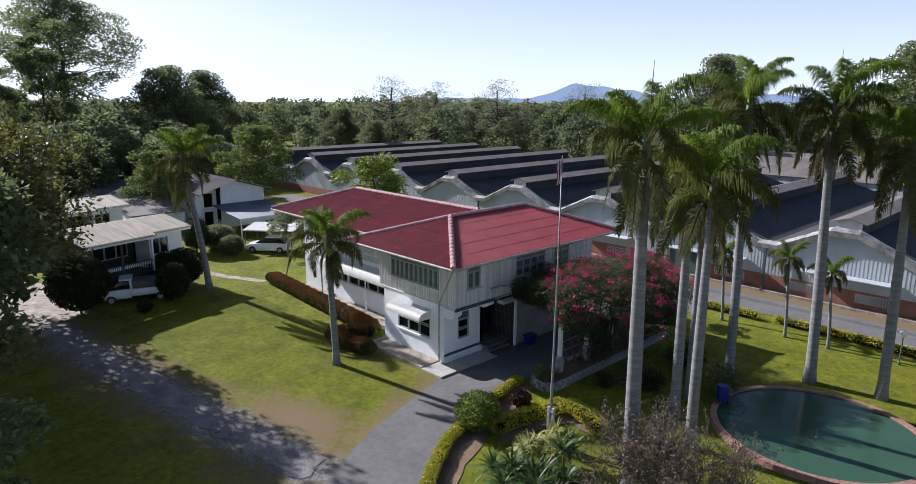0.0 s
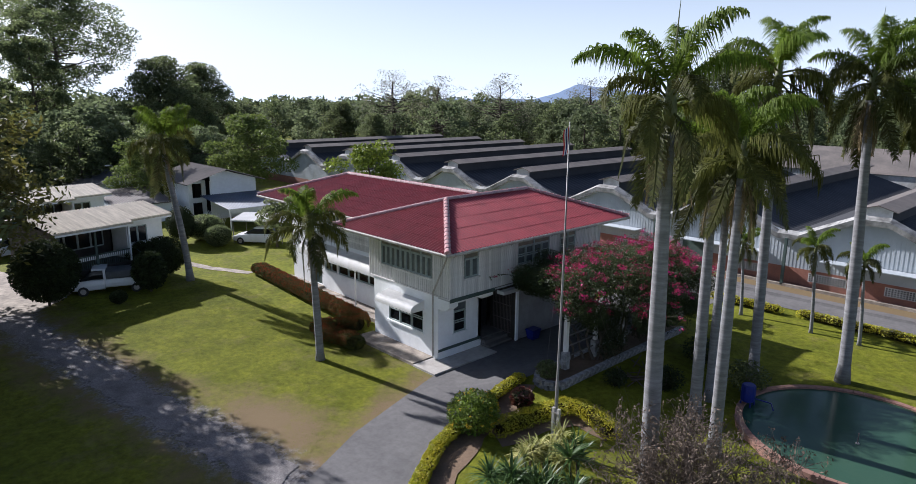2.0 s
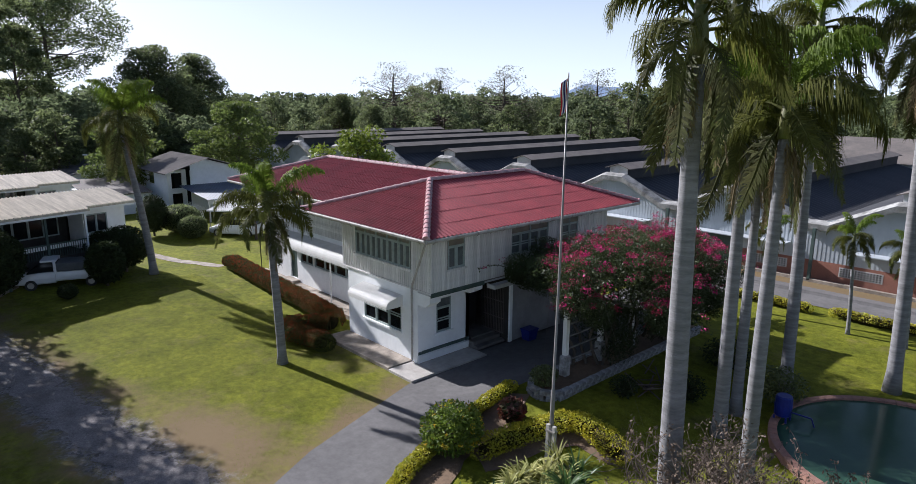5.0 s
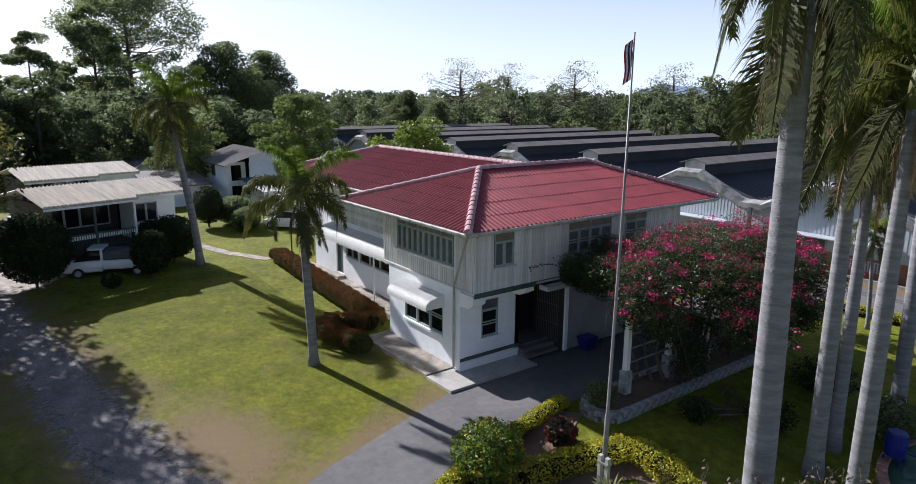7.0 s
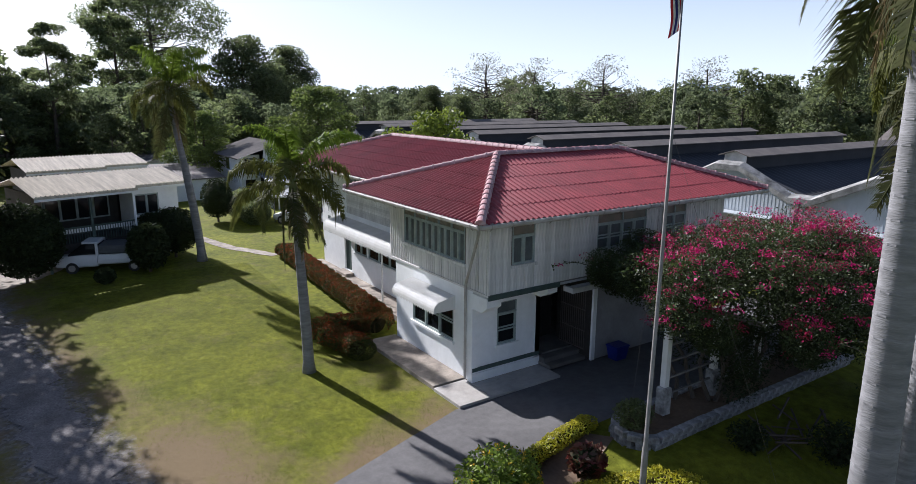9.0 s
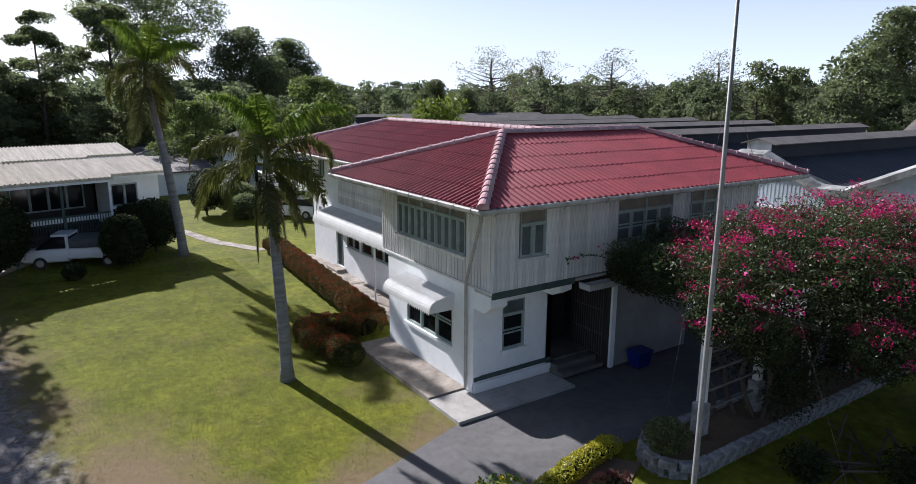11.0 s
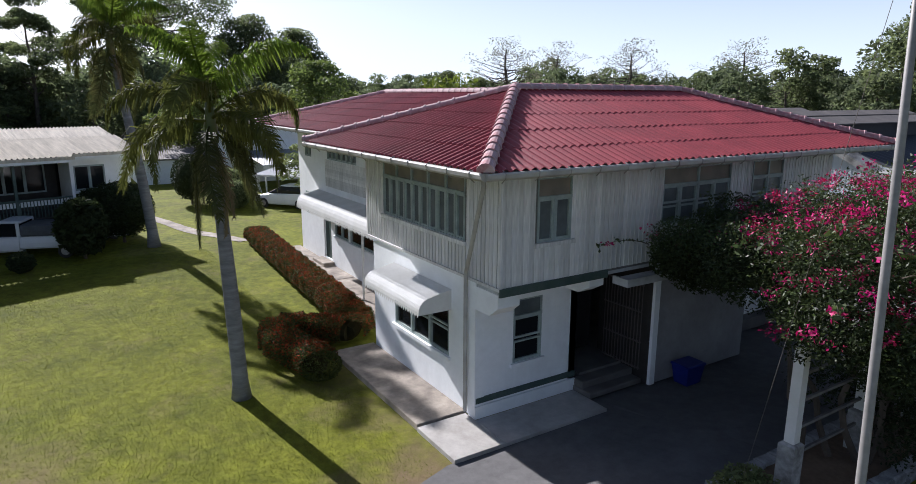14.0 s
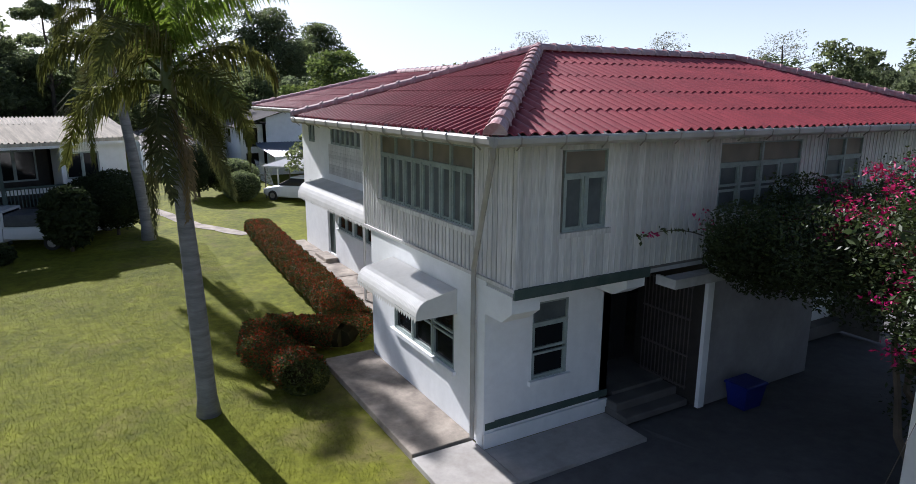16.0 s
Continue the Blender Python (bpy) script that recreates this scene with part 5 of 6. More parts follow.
def hedge(line, width, height, material, seed, label, leaf_size=0.07, per=260, name="hedge", bloom=None):
    """A clipped hedge along a line: an uneven core and leaves all over it, with flowers strewn in patches where it blooms."""
    flowers = Mesh()
    rng = random.Random(seed)
    t = thing(name, label, "hedge", (*line[0], ground_z(*line[0])))
    core, leaves = Mesh(), Mesh()
    o = Vector((*line[0], ground_z(*line[0])))
    for (ax, ay), (bx, by) in zip(line, line[1:]):
        a, b = Vector((ax, ay, ground_z(ax, ay))) - o, Vector((bx, by, ground_z(bx, by))) - o
        n = max(2, int((b - a).length / 0.5))
        core.tube([a.lerp(b, k / n) + Vector((0, 0, height * 0.45 + rng.uniform(-0.03, 0.03))) for k in range(n + 1)], [min(width, height) * (0.30 if k in (0, n) else 0.42) * rng.uniform(0.9, 1.05) for k in range(n + 1)], 8)
        across = (b - a).normalized().cross(Vector((0, 0, 1)))
        for _ in range(int(per * (b - a).length)):
            s = rng.random()
            ang = rng.uniform(-0.25, math.pi + 0.25)
            p = a.lerp(b, s)
            bump = 1 + 0.05 * math.sin(7 * s * (b - a).length + ang * 2) + rng.uniform(-0.12, 0.06)
            c, sn = math.cos(ang), math.sin(ang)
            sq = 1 / max(abs(c), abs(sn)) ** 0.55
            p = p + across * c * sq * width / 2 * bump + Vector((0, 0, height * 0.48 + sn * sq * height * 0.50 * bump))
            if p.z > 0:
                lush = 0.5 + 0.5 * math.sin(p.x * 3.1 + p.y * 2.3) * math.sin(p.y * 4.7 - p.x * 1.9 + p.z * 5)
                into = flowers if bloom and rng.random() < 0.14 + 0.42 * lush * max(0.2, sn) else leaves
                leaf(into, rng, p, leaf_size * rng.uniform(0.6, 1.3), across * c + Vector((0, 0, sn)))
    for x, y in (line[0], line[-1]):
        scatter(leaves, rng, Vector((x, y, ground_z(x, y) + height * 0.47)) - o, (width * 0.5, width * 0.5, height * 0.47), int(per * width * 0.55), leaf_size, 0.85)
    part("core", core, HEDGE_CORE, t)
    part("foliage", leaves, material, t)
    if bloom:
        part("blossom", flowers, bloom, t, "small orange-red flowers", kind="stuff")
    return t


hedge([(-20.3, 0.62), (-16, 0.45), (-12, 0.32), (-9.0, 0.22), (-6.7, 0.0), (-6.0, -0.6), (-7.0, -1.6), (-7.3, -2.25), (-6.0, -2.6), (-4.1, -2.15)], 1.15, 0.82, LEAF_HEDGE, 1, "clipped hedge with dense small red flowers", 0.033, 5000, bloom=LEAF_RED)
hedge([(4.75, 0.75), (4.85, -0.6), (5.2, -2.2)], 0.55, 0.45, LEAF_YELLOW, 2, "low yellow-green clipped hedge beside the drive", 0.045, 900)
hedge([(5.55, -3.6), (6.3, -5.6), (7.6, -7.6), (9.4, -9.8), (12.0, -12.6)], 0.55, 0.45, LEAF_YELLOW, 3, "low yellow-green clipped hedge beside the drive", 0.045, 900)
hedge([(7.0, -3.1), (7.4, -1.3), (8.0, 0.2), (9.0, 0.25), (10.1, -0.15)], 1.0, 0.62, LEAF_YELLOW, 4, "yellow-green hedge round the flagpole bed", 0.045, 900)
hedge([(4.5, 20.2), (8.6, 20.3)], 0.6, 0.55, LEAF_YELLOW, 5, "low yellow-green roadside hedge", 0.06, 340)
hedge([(9.8, 20.6), (14, 20.5), (19, 20.2), (26, 20.0)], 0.6, 0.55, LEAF_YELLOW, 6, "low yellow-green roadside hedge", 0.06, 340)


def shrub(x, y, r, h, material, seed, label, leaf_size=0.09, count=1400, name="shrub", shell=0.78, lift=0.0):
    rng = random.Random(seed)
    z = ground_z(x, y)
    t = thing(name, label, "shrub", (x, y, z))
    core, leaves = Mesh(), Mesh()
    core.tube([(0, 0, -0.05), (0, 0, lift + h * 0.5)], [0.09, 0.04], 6)
    for k in range(5):
        a = k * 1.3
        core.tube([(0, 0, lift + h * 0.1), (math.cos(a) * r * 0.6, math.sin(a) * r * 0.6, lift + h * 0.6)], [0.04, 0.015], 5)
    part("stem", core, BARK, t)
    fill = Mesh()
    nu, nv = 12, 7
    for j in range(nv + 1):
        for i in range(nu):
            a, b = 2 * math.pi * i / nu, math.pi * j / nv
            k = 0.80 * (1 + 0.10 * math.sin(3 * a + seed) * math.sin(2 * b) + rng.uniform(-0.05, 0.05))
            fill.v.append((r * k * math.sin(b) * math.cos(a), r * k * math.sin(b) * math.sin(a), lift + h / 2 - h / 2 * k * math.cos(b)))
    fill.f = [(j * nu + i, j * nu + (i + 1) % nu, (j + 1) * nu + (i + 1) % nu, (j + 1) * nu + i) for j in range(nv) for i in range(nu)]
    # solid core in dark leaf colour, painting the shade inside the bush
    if shell > 0.6:
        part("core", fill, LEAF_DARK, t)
    scatter(leaves, rng, (0, 0, lift + h / 2), (r, r, h / 2), int(count * 1.3), leaf_size * 0.8, shell)
    for _ in range(7):
        d = Vector((rng.gauss(0, 1), rng.gauss(0, 1), rng.gauss(0, 1))).normalized()
        scatter(leaves, rng, (d.x * r * 0.6, d.y * r * 0.6, lift + h / 2 + d.z * h * 0.28), (r * 0.5, r * 0.5, h * 0.3), int(count * 0.05), leaf_size, 0.3)
    part("foliage", leaves, material, t)
    return t


YELLOW_GREEN = mat("yellow_green_leaf", (0.20, 0.26, 0.03), (0.10, 0.17, 0.025), 0.5, 2, 6, 0.0, island=0.8, translucent=0.4)
flowering = shrub(6.15, -3.6, 1.05, 1.75, YELLOW_GREEN, 1, "bright green shrub with yellow flowers by the drive", 0.085, 2600, shell=0.35)
rng, petals = random.Random(44), Mesh()
for _ in range(46):
    d = Vector((rng.gauss(0, 1), rng.gauss(0, 1), rng.gauss(0.4, 1))).normalized()
    scatter(petals, rng, (d.x * 1.02, d.y * 1.02, 0.87 + d.z * 0.85), (0.07, 0.07, 0.06), 8, 0.035, 0.1)
part("blossom", petals, mat("yellow_petal", (0.72, 0.50, 0.015), (0.60, 0.38, 0.01), 0.5, 3, 8, 0.0, island=0.4, translucent=0.3), flowering, "small yellow flowers", kind="stuff")
shrub(-21.7, -12.3, 1.9, 3.8, LEAF_DARK, 2, "large dark rounded shrub beside the concrete yard", 0.12, 6500, lift=0.3)
shrub(-20.8, -6.7, 1.05, 2.5, LEAF_DARK, 3, "dark long-leaved shrub in front of the raised house", 0.17, 1800, lift=0.2)
shrub(-23.4, -4.9, 1.5, 2.7, LEAF_DARK, 4, "dark clipped round shrub", 0.09, 4600, lift=0.3)
shrub(-24.6, -6.0, 1.0, 2.2, LEAF_DARK, 5, "dark clipped round shrub", 0.09, 3000, lift=0.4)
shrub(-33.6, 0.1, 1.2, 3.0, LEAF_DARK, 6, "dark cone-shaped clipped shrub", 0.09, 3400, lift=0.3)
shrub(-34.0, 2.3, 1.7, 2.3, LEAF, 7, "green clipped ball shrub on the lawn", 0.09, 4600)
shrub(-30.7, 2.1, 1.15, 1.8, LEAF, 8, "bright green clipped ball shrub on the lawn", 0.08, 3400)
shrub(-19.6, -9.0, 0.5, 0.8, LEAF_DARK, 9, "low dark shrub beside the pickup", 0.10, 1200)
shrub(5.9, 1.25, 0.55, 0.8, LEAF, 10, "small round bush in the planter", 0.06, 1100, shell=0.5, lift=0.4)
shrub(6.2, -0.75, 0.5, 0.85, mat("croton_leaf", (0.16, 0.03, 0.03), (0.05, 0.06, 0.02), 0.5, 3, 8, 0.0, island=0.9, translucent=0.2), 11, "dark red-leaved croton by the drive", 0.14, 260)
shrub(11.9, 8.0, 0.9, 1.5, LEAF, 12, "loose green shrub among the palms", 0.10, 700, shell=0.25)
shrub(9.6, 5.0, 0.8, 1.1, LEAF_DARK, 13, "low dark shrub in the shade", 0.08, 900, shell=0.25)
shrub(8.0, 3.4, 0.55, 0.8, LEAF_DARK, 14, "low dark shrub in the shade", 0.07, 700, shell=0.25)
shrub(9.4, 9.0, 1.1, 1.3, LEAF_DARK, 15, "low dark shrub in the shade", 0.08, 1200, shell=0.25)

# ---- pond ----
pond = thing("pond", "round garden pond with a terracotta rim and green water", "pond", (16.6, 7.0, 0))
m = Mesh()
NP = 72
m.v = [(4.15 * math.cos(2 * math.pi * k / NP), 4.15 * math.sin(2 * math.pi * k / NP), 0.16) for k in range(NP)]
m.f = [tuple(range(NP))]
part("water", m, WATER, pond, "still green water")
step = 2 * math.pi / NP
c, s_ = math.cos(step * 0.48), math.sin(step * 0.48)
stone = Mesh().add([(4.1 * c, -4.1 * s_, -0.1), (4.38 * c, -4.38 * s_, -0.1), (4.38 * c, 4.38 * s_, -0.1), (4.1 * c, 4.1 * s_, -0.1), (4.1 * c, -4.1 * s_, 0.24), (4.38 * c, -4.38 * s_, 0.24), (4.38 * c, 4.38 * s_, 0.24), (4.1 * c, 4.1 * s_, 0.24)],
                   [(3, 2, 1, 0), (4, 5, 6, 7), (0, 1, 5, 4), (1, 2, 6, 5), (2, 3, 7, 6), (3, 0, 4, 7)]).mesh("rim_stone", RIM)
for k in range(NP):
    ob = new("rim_stone", stone)
    ob.parent = pond
    ob.rotation_euler[2] = k * step

# ---- flagpole ----
POLE = mat("dull_grey_pole", (0.26, 0.25, 0.24), (0.17, 0.165, 0.16), 0.55, 3, 20, 0.05, metal=0.3)
flagpole = thing("flagpole", "tall grey steel flagpole with a limp flag", "flagpole", (9.15, -2.3, 0))
part("pole", Mesh().tube([(0, 0, 0), (-0.22, 0.30, 2.6), (-0.23, 0.31, 2.7), (-0.62, 0.88, 7.0), (-1.06, 1.47, 12.0)], [0.07, 0.065, 0.045, 0.038, 0.02], 10), POLE, flagpole, smooth=True)
part("stub_post", Mesh().box(-0.16, -0.06, -0.05, 0.05, 0, 1.7), GUTTER, flagpole)
part("stub_post", Mesh().box(0.07, 0.17, -0.05, 0.05, 0, 1.7), GUTTER, flagpole)
for z in (0.6, 1.5):
    part("clamp", Mesh().box(-0.17, 0.18, -0.08, 0.08, z, z + 0.05), STEEL, flagpole)
for k, (fm, w0, w1) in enumerate(((FLAGRED, 0, 0.07), (FLAGWHITE, 0.07, 0.14), (FLAGBLUE, 0.14, 0.24), (FLAGWHITE, 0.24, 0.32), (FLAGRED, 0.32, 0.42))):
    m = Mesh()
    for i in range(8):
        z0, z1 = 11.85 - 0.12 * i, 11.85 - 0.12 * (i + 1)
        f0, f1 = 0.03 * math.sin(i * 0.9), 0.03 * math.sin((i + 1) * 0.9)
        m.quad((-1.06 - w0 * 0.35, 1.45 - f0 - w0 * 0.3, z0 - w0 * 0.35), (-1.06 - w1 * 0.35, 1.45 - f0 - w1 * 0.3, z0 - w1 * 0.35), (-1.06 - w1 * 0.35, 1.45 - f1 - w1 * 0.3, z1 - w1 * 0.35), (-1.06 - w0 * 0.35, 1.45 - f1 - w0 * 0.3, z1 - w0 * 0.35))
    part("flag", m, fm, flagpole)


# ---- bougainvillea on its trellis, planter ----
def planter():
    t = thing("planter", "low whitewashed stone planter with a rounded end", "planter", (5.8, 1.0, 0))
    inner = [(5.1, 12.0)] + [(5.1, 2.0)] + [(5.85 - 0.75 * math.cos(a), 1.75 - 0.75 * math.sin(a)) for a in [math.pi * k / 10 for k in range(1, 10)]] + [(6.6, 2.0), (6.6, 12.0)]
    rng = random.Random(9)
    stones = [Mesh().box(-0.2, 0.2, -0.13, 0.13, -0.09 + rng.uniform(-0.01, 0.01), 0.09, 0.03).mesh("stone", WHITEWASH) for _ in range(3)]
    for row in range(3):
        s = 0.2 * (row % 2)
        for (ax, ay), (bx, by) in zip(inner, inner[1:]):
            length = math.hypot(bx - ax, by - ay)
            while s < length:
                f = s / length
                o = new("stone", stones[rng.randrange(3)])
                o.parent = t
                x, y = ax + (bx - ax) * f, ay + (by - ay) * f
                o.matrix_basis = pose(x - 5.8, y - 1.0, 0.25 + 0.185 * row + rng.uniform(-0.01, 0.01), rng.uniform(-3, 3), rng.uniform(-3, 3), math.degrees(math.atan2(by - ay, bx - ax)) + rng.uniform(-5, 5))
                s += 0.42
            s -= length
    part("soil", Mesh().prism([(x - 5.8, y - 1.0) for x, y in inner], 0.1, 0.64), EARTH, t, "dark soil")
    return t


planter()


RAIL = mat("dark_grey_rail", (0.20, 0.19, 0.175), (0.11, 0.105, 0.10), 0.9, 2, 12, 0.2)


def trellis():
    t = thing("trellis", "white painted trellis frame with lattice rails", "trellis", (5.8, 2.65, 0.8))
    for y in (0.0, 2.3, 4.6, 6.9, 9.0):
        p = part("post", Mesh().box(-0.09, 0.09, y - 0.09, y + 0.09, -0.05, 2.5), WHITE_METAL, t, "white post with a rough stone foot")
        part("foot", Mesh().box(-0.15, 0.15, y - 0.15, y + 0.15, -0.08, 0.75, 0.04), WHITEWASH, p)
    for z in (0.45, 0.95, 1.45, 1.95, 2.4):
        part("rail", Mesh().box(-0.025, 0.025, 0.1, 8.9, z, z + 0.05), RAIL, t)
    for y in (2.3, 4.6, 6.9):
        part("cross_beam", Mesh().box(-4.85, 1.4, y - 0.05, y + 0.05, 2.5, 2.62), RAIL, t, "dark grey pergola beam reaching to the house")


trellis()


def bougainvillea():
    rng = random.Random(31)
    t = thing("bougainvillea", "huge bougainvillea with magenta flowers spilling over a trellis", "shrub", (5.9, 6.5, 0.7))
    wood = Mesh()
    for k in range(14):
        x, y = rng.uniform(-0.5, 0.5), rng.uniform(-3.6, 3.8)
        pts = [Vector((x, y, 0.0))]
        for _ in range(6):
            pts.append(pts[-1] + Vector((rng.uniform(-0.28, 0.28), rng.uniform(-0.28, 0.28), 0.58)))
        part("stem", Mesh().tube(pts, [0.075, 0.065, 0.06, 0.05, 0.045, 0.035, 0.02], 6), BARK, t)
    blobs = []
    for k in range(30):
        u, v = rng.uniform(-1, 1), rng.uniform(-1, 1)
        if u * u + v * v > 1:
            u, v = u * 0.7, v * 0.7
        c = Vector((0.4 + 3.1 * u, 0.3 + 4.3 * v, 3.9 - 1.5 * (u * u * 0.7 + v * v * 0.5) + rng.uniform(-0.3, 0.25)))
        blobs.append((c, rng.uniform(0.9, 1.5)))
    blobs += [(Vector((-3.3, -2.0, 2.5)), 0.8), (Vector((-2.6, -2.5, 2.9)), 0.9), (Vector((-1.6, -3.2, 3.0)), 1.0), (Vector((0.3, -4.0, 2.6)), 0.9), (Vector((-3.6, 0.5, 2.5)), 0.9), (Vector((1.2, -3.7, 2.3)), 0.7), (Vector((-3.9, -1.2, 2.9)), 0.8), (Vector((-4.0, -2.4, 2.6)), 0.6), (Vector((-3.4, -3.0, 3.0)), 0.7)]
    blobs += [(Vector((3.0 + rng.uniform(-0.4, 0.4), -2.5 + 1.1 * k, rng.uniform(2.2, 2.9))), 0.7) for k in range(5)] + [(Vector((-2.9, -1.0 + 1.2 * k, 2.9)), 1.0) for k in range(5)] + [(Vector((rng.uniform(-4.5, -3.3), -1.6 + 0.62 * k, rng.uniform(2.1, 3.3))), 0.8) for k in range(9)]
    blobs = [(c + Vector((0, 0, 0.65)), r) for c, r in blobs]
    # dark: inner, low and pergola leaves, with shade put into the leaf colour
    leaves, dark, flowers = Mesh(), Mesh(), Mesh()
    for c, r in blobs:
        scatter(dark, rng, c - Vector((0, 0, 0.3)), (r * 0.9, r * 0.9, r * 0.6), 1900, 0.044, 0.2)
        scatter(leaves, rng, c, (r, r, r * 0.75), 1700, 0.034, 0.55, 0.5)
        bloom = rng.random() < 0.75 and c.x > -1.9
        for _ in range((14 if bloom else 4) if (c.z > 3.7 or c.y < -2.4) and c.x > -2.2 else 1 if c.x < -2.4 else 3):
            d = Vector((rng.gauss(0, 1), rng.gauss(0, 1) - 0.2, rng.gauss(0, 1) + 1.1)).normalized()
            p = c + Vector((d.x * r, d.y * r, d.z * r * 0.75)) * rng.uniform(0.95, 1.12)
            scatter(flowers, rng, p, (0.24, 0.24, 0.15), rng.randrange(10, 60), 0.036, 0.1)
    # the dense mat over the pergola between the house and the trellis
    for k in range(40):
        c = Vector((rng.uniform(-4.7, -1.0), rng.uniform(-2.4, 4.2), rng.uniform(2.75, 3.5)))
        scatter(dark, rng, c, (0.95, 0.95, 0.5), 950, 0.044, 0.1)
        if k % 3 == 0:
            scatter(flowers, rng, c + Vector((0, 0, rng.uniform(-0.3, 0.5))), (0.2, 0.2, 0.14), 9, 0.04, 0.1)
    # dark low clumps that paint the shade beneath the bush
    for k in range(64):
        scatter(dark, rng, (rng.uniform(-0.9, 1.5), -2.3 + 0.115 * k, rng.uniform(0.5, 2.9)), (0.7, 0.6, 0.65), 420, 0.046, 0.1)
    for _ in range(80):
        c, r = rng.choice(blobs)
        a = rng.uniform(0, 6.28)
        p = c + Vector((math.cos(a) * r, math.sin(a) * r, 0.25 * r))
        d = Vector((math.cos(a), math.sin(a), rng.uniform(0.0, 0.9))).normalized()
        pts = [p]
        for i in range(6):
            pts.append(pts[-1] + d * 0.2)
            d = (d + Vector((0, 0, -0.14))).normalized()
            scatter(leaves, rng, pts[-1], (0.12, 0.12, 0.1), 5, 0.06, 0.1)
        wood.tube(pts, [0.012 - 0.0015 * i for i in range(7)], 4, False)
        if rng.random() < 0.5:
            scatter(flowers, rng, pts[-2], (0.2, 0.2, 0.14), 12, 0.055, 0.1)
    part("shoot", wood, BARK, t, kind="stuff")
    part("shade_toned_foliage", dark, LEAF_DARK, t)
    part("foliage", leaves, LEAF_VINE, t)
    part("blossom", flowers, FLOWER, t, "magenta and red bracts", kind="stuff")


bougainvillea()


# ---- strap-leaved plants and the dry shrub ----
VARIEGATED = mat("variegated_strap_leaf", (0.24, 0.27, 0.06), (0.46, 0.43, 0.17), 0.5, 2.0, 10, 0.0, island=0.7, translucent=0.25)
STRAP = mat("green_strap_leaf", (0.045, 0.095, 0.02), (0.07, 0.12, 0.03), 0.45, 2.0, 10, 0.0, island=0.6, translucent=0.25)


def rosette(m, rng, c, length, count, width):
    for _ in range(count):
        a, up = rng.uniform(0, 6.28), rng.uniform(0.15, 1.3)
        d = Vector((math.cos(a) * math.cos(up), math.sin(a) * math.cos(up), math.sin(up)))
        side = Vector((-math.sin(a), math.cos(a), 0)) * width / 2
        p, l = Vector(c), length * rng.uniform(0.75, 1.1)
        rows = []
        for k in range(5):
            f = k / 4
            rows += [p - side * (1 - f ** 2), p + side * (1 - f ** 2)]
            p = p + d * l / 4
            d = (d + Vector((0, 0, -0.32))).normalized()
        m.add(rows, [(2 * k, 2 * k + 1, 2 * k + 3, 2 * k + 2) for k in range(4)])


def strap_plant(x, y, heads, material, seed, label, length=0.75, width=0.06, tall=0.9, count=34, spread=0.6):
    rng = random.Random(seed)
    t = thing("strap_leaf_plant", label, "plant", (x, y, ground_z(x, y)))
    stem, leaves = Mesh(), Mesh()
    for k in range(heads):
        a = k * 2.4
        p = Vector((math.cos(a) * spread * (k / heads) ** 0.5, math.sin(a) * spread * (k / heads) ** 0.5, tall * rng.uniform(0.5, 1.0)))
        stem.tube([(p.x * 0.6, p.y * 0.6, -0.05), p], 0.03, 5)
        rosette(leaves, rng, p, length, count, width)
    part("stem", stem, BARK, t)
    part("leaves", leaves, material, t)


strap_plant(10.1, -3.6, 7, VARIEGATED, 1, "cream-striped strap-leaved plants beneath the flagpole", 0.75, 0.075, 1.15, 44, 0.75)
strap_plant(9.6, -4.2, 3, VARIEGATED, 2, "cream-striped strap-leaved plants beneath the flagpole", 0.75, 0.075, 0.9, 44, 0.5)
strap_plant(10.9, -3.2, 3, STRAP, 3, "green strap-leaved plants in the bed", 1.0, 0.08, 1.2, 40, 0.8)
strap_plant(11.2, -5.2, 6, STRAP, 4, "dense clump of dark green strap leaves", 1.0, 0.07, 0.6, 80, 1.1)
strap_plant(10.2, -5.8, 5, STRAP, 5, "dense clump of dark green strap leaves", 1.0, 0.07, 0.6, 80, 1.0)
part("bed_stone", Mesh().box(-0.10, 0.10, -0.10, 0.10, -0.15, 0.55, 0.05), WHITEWASH, tagged(new("marker_post"), "small pale stone post in the flower bed", "post"))
bpy.data.objects["marker_post"].location = (9.9, -2.2, 0.15)


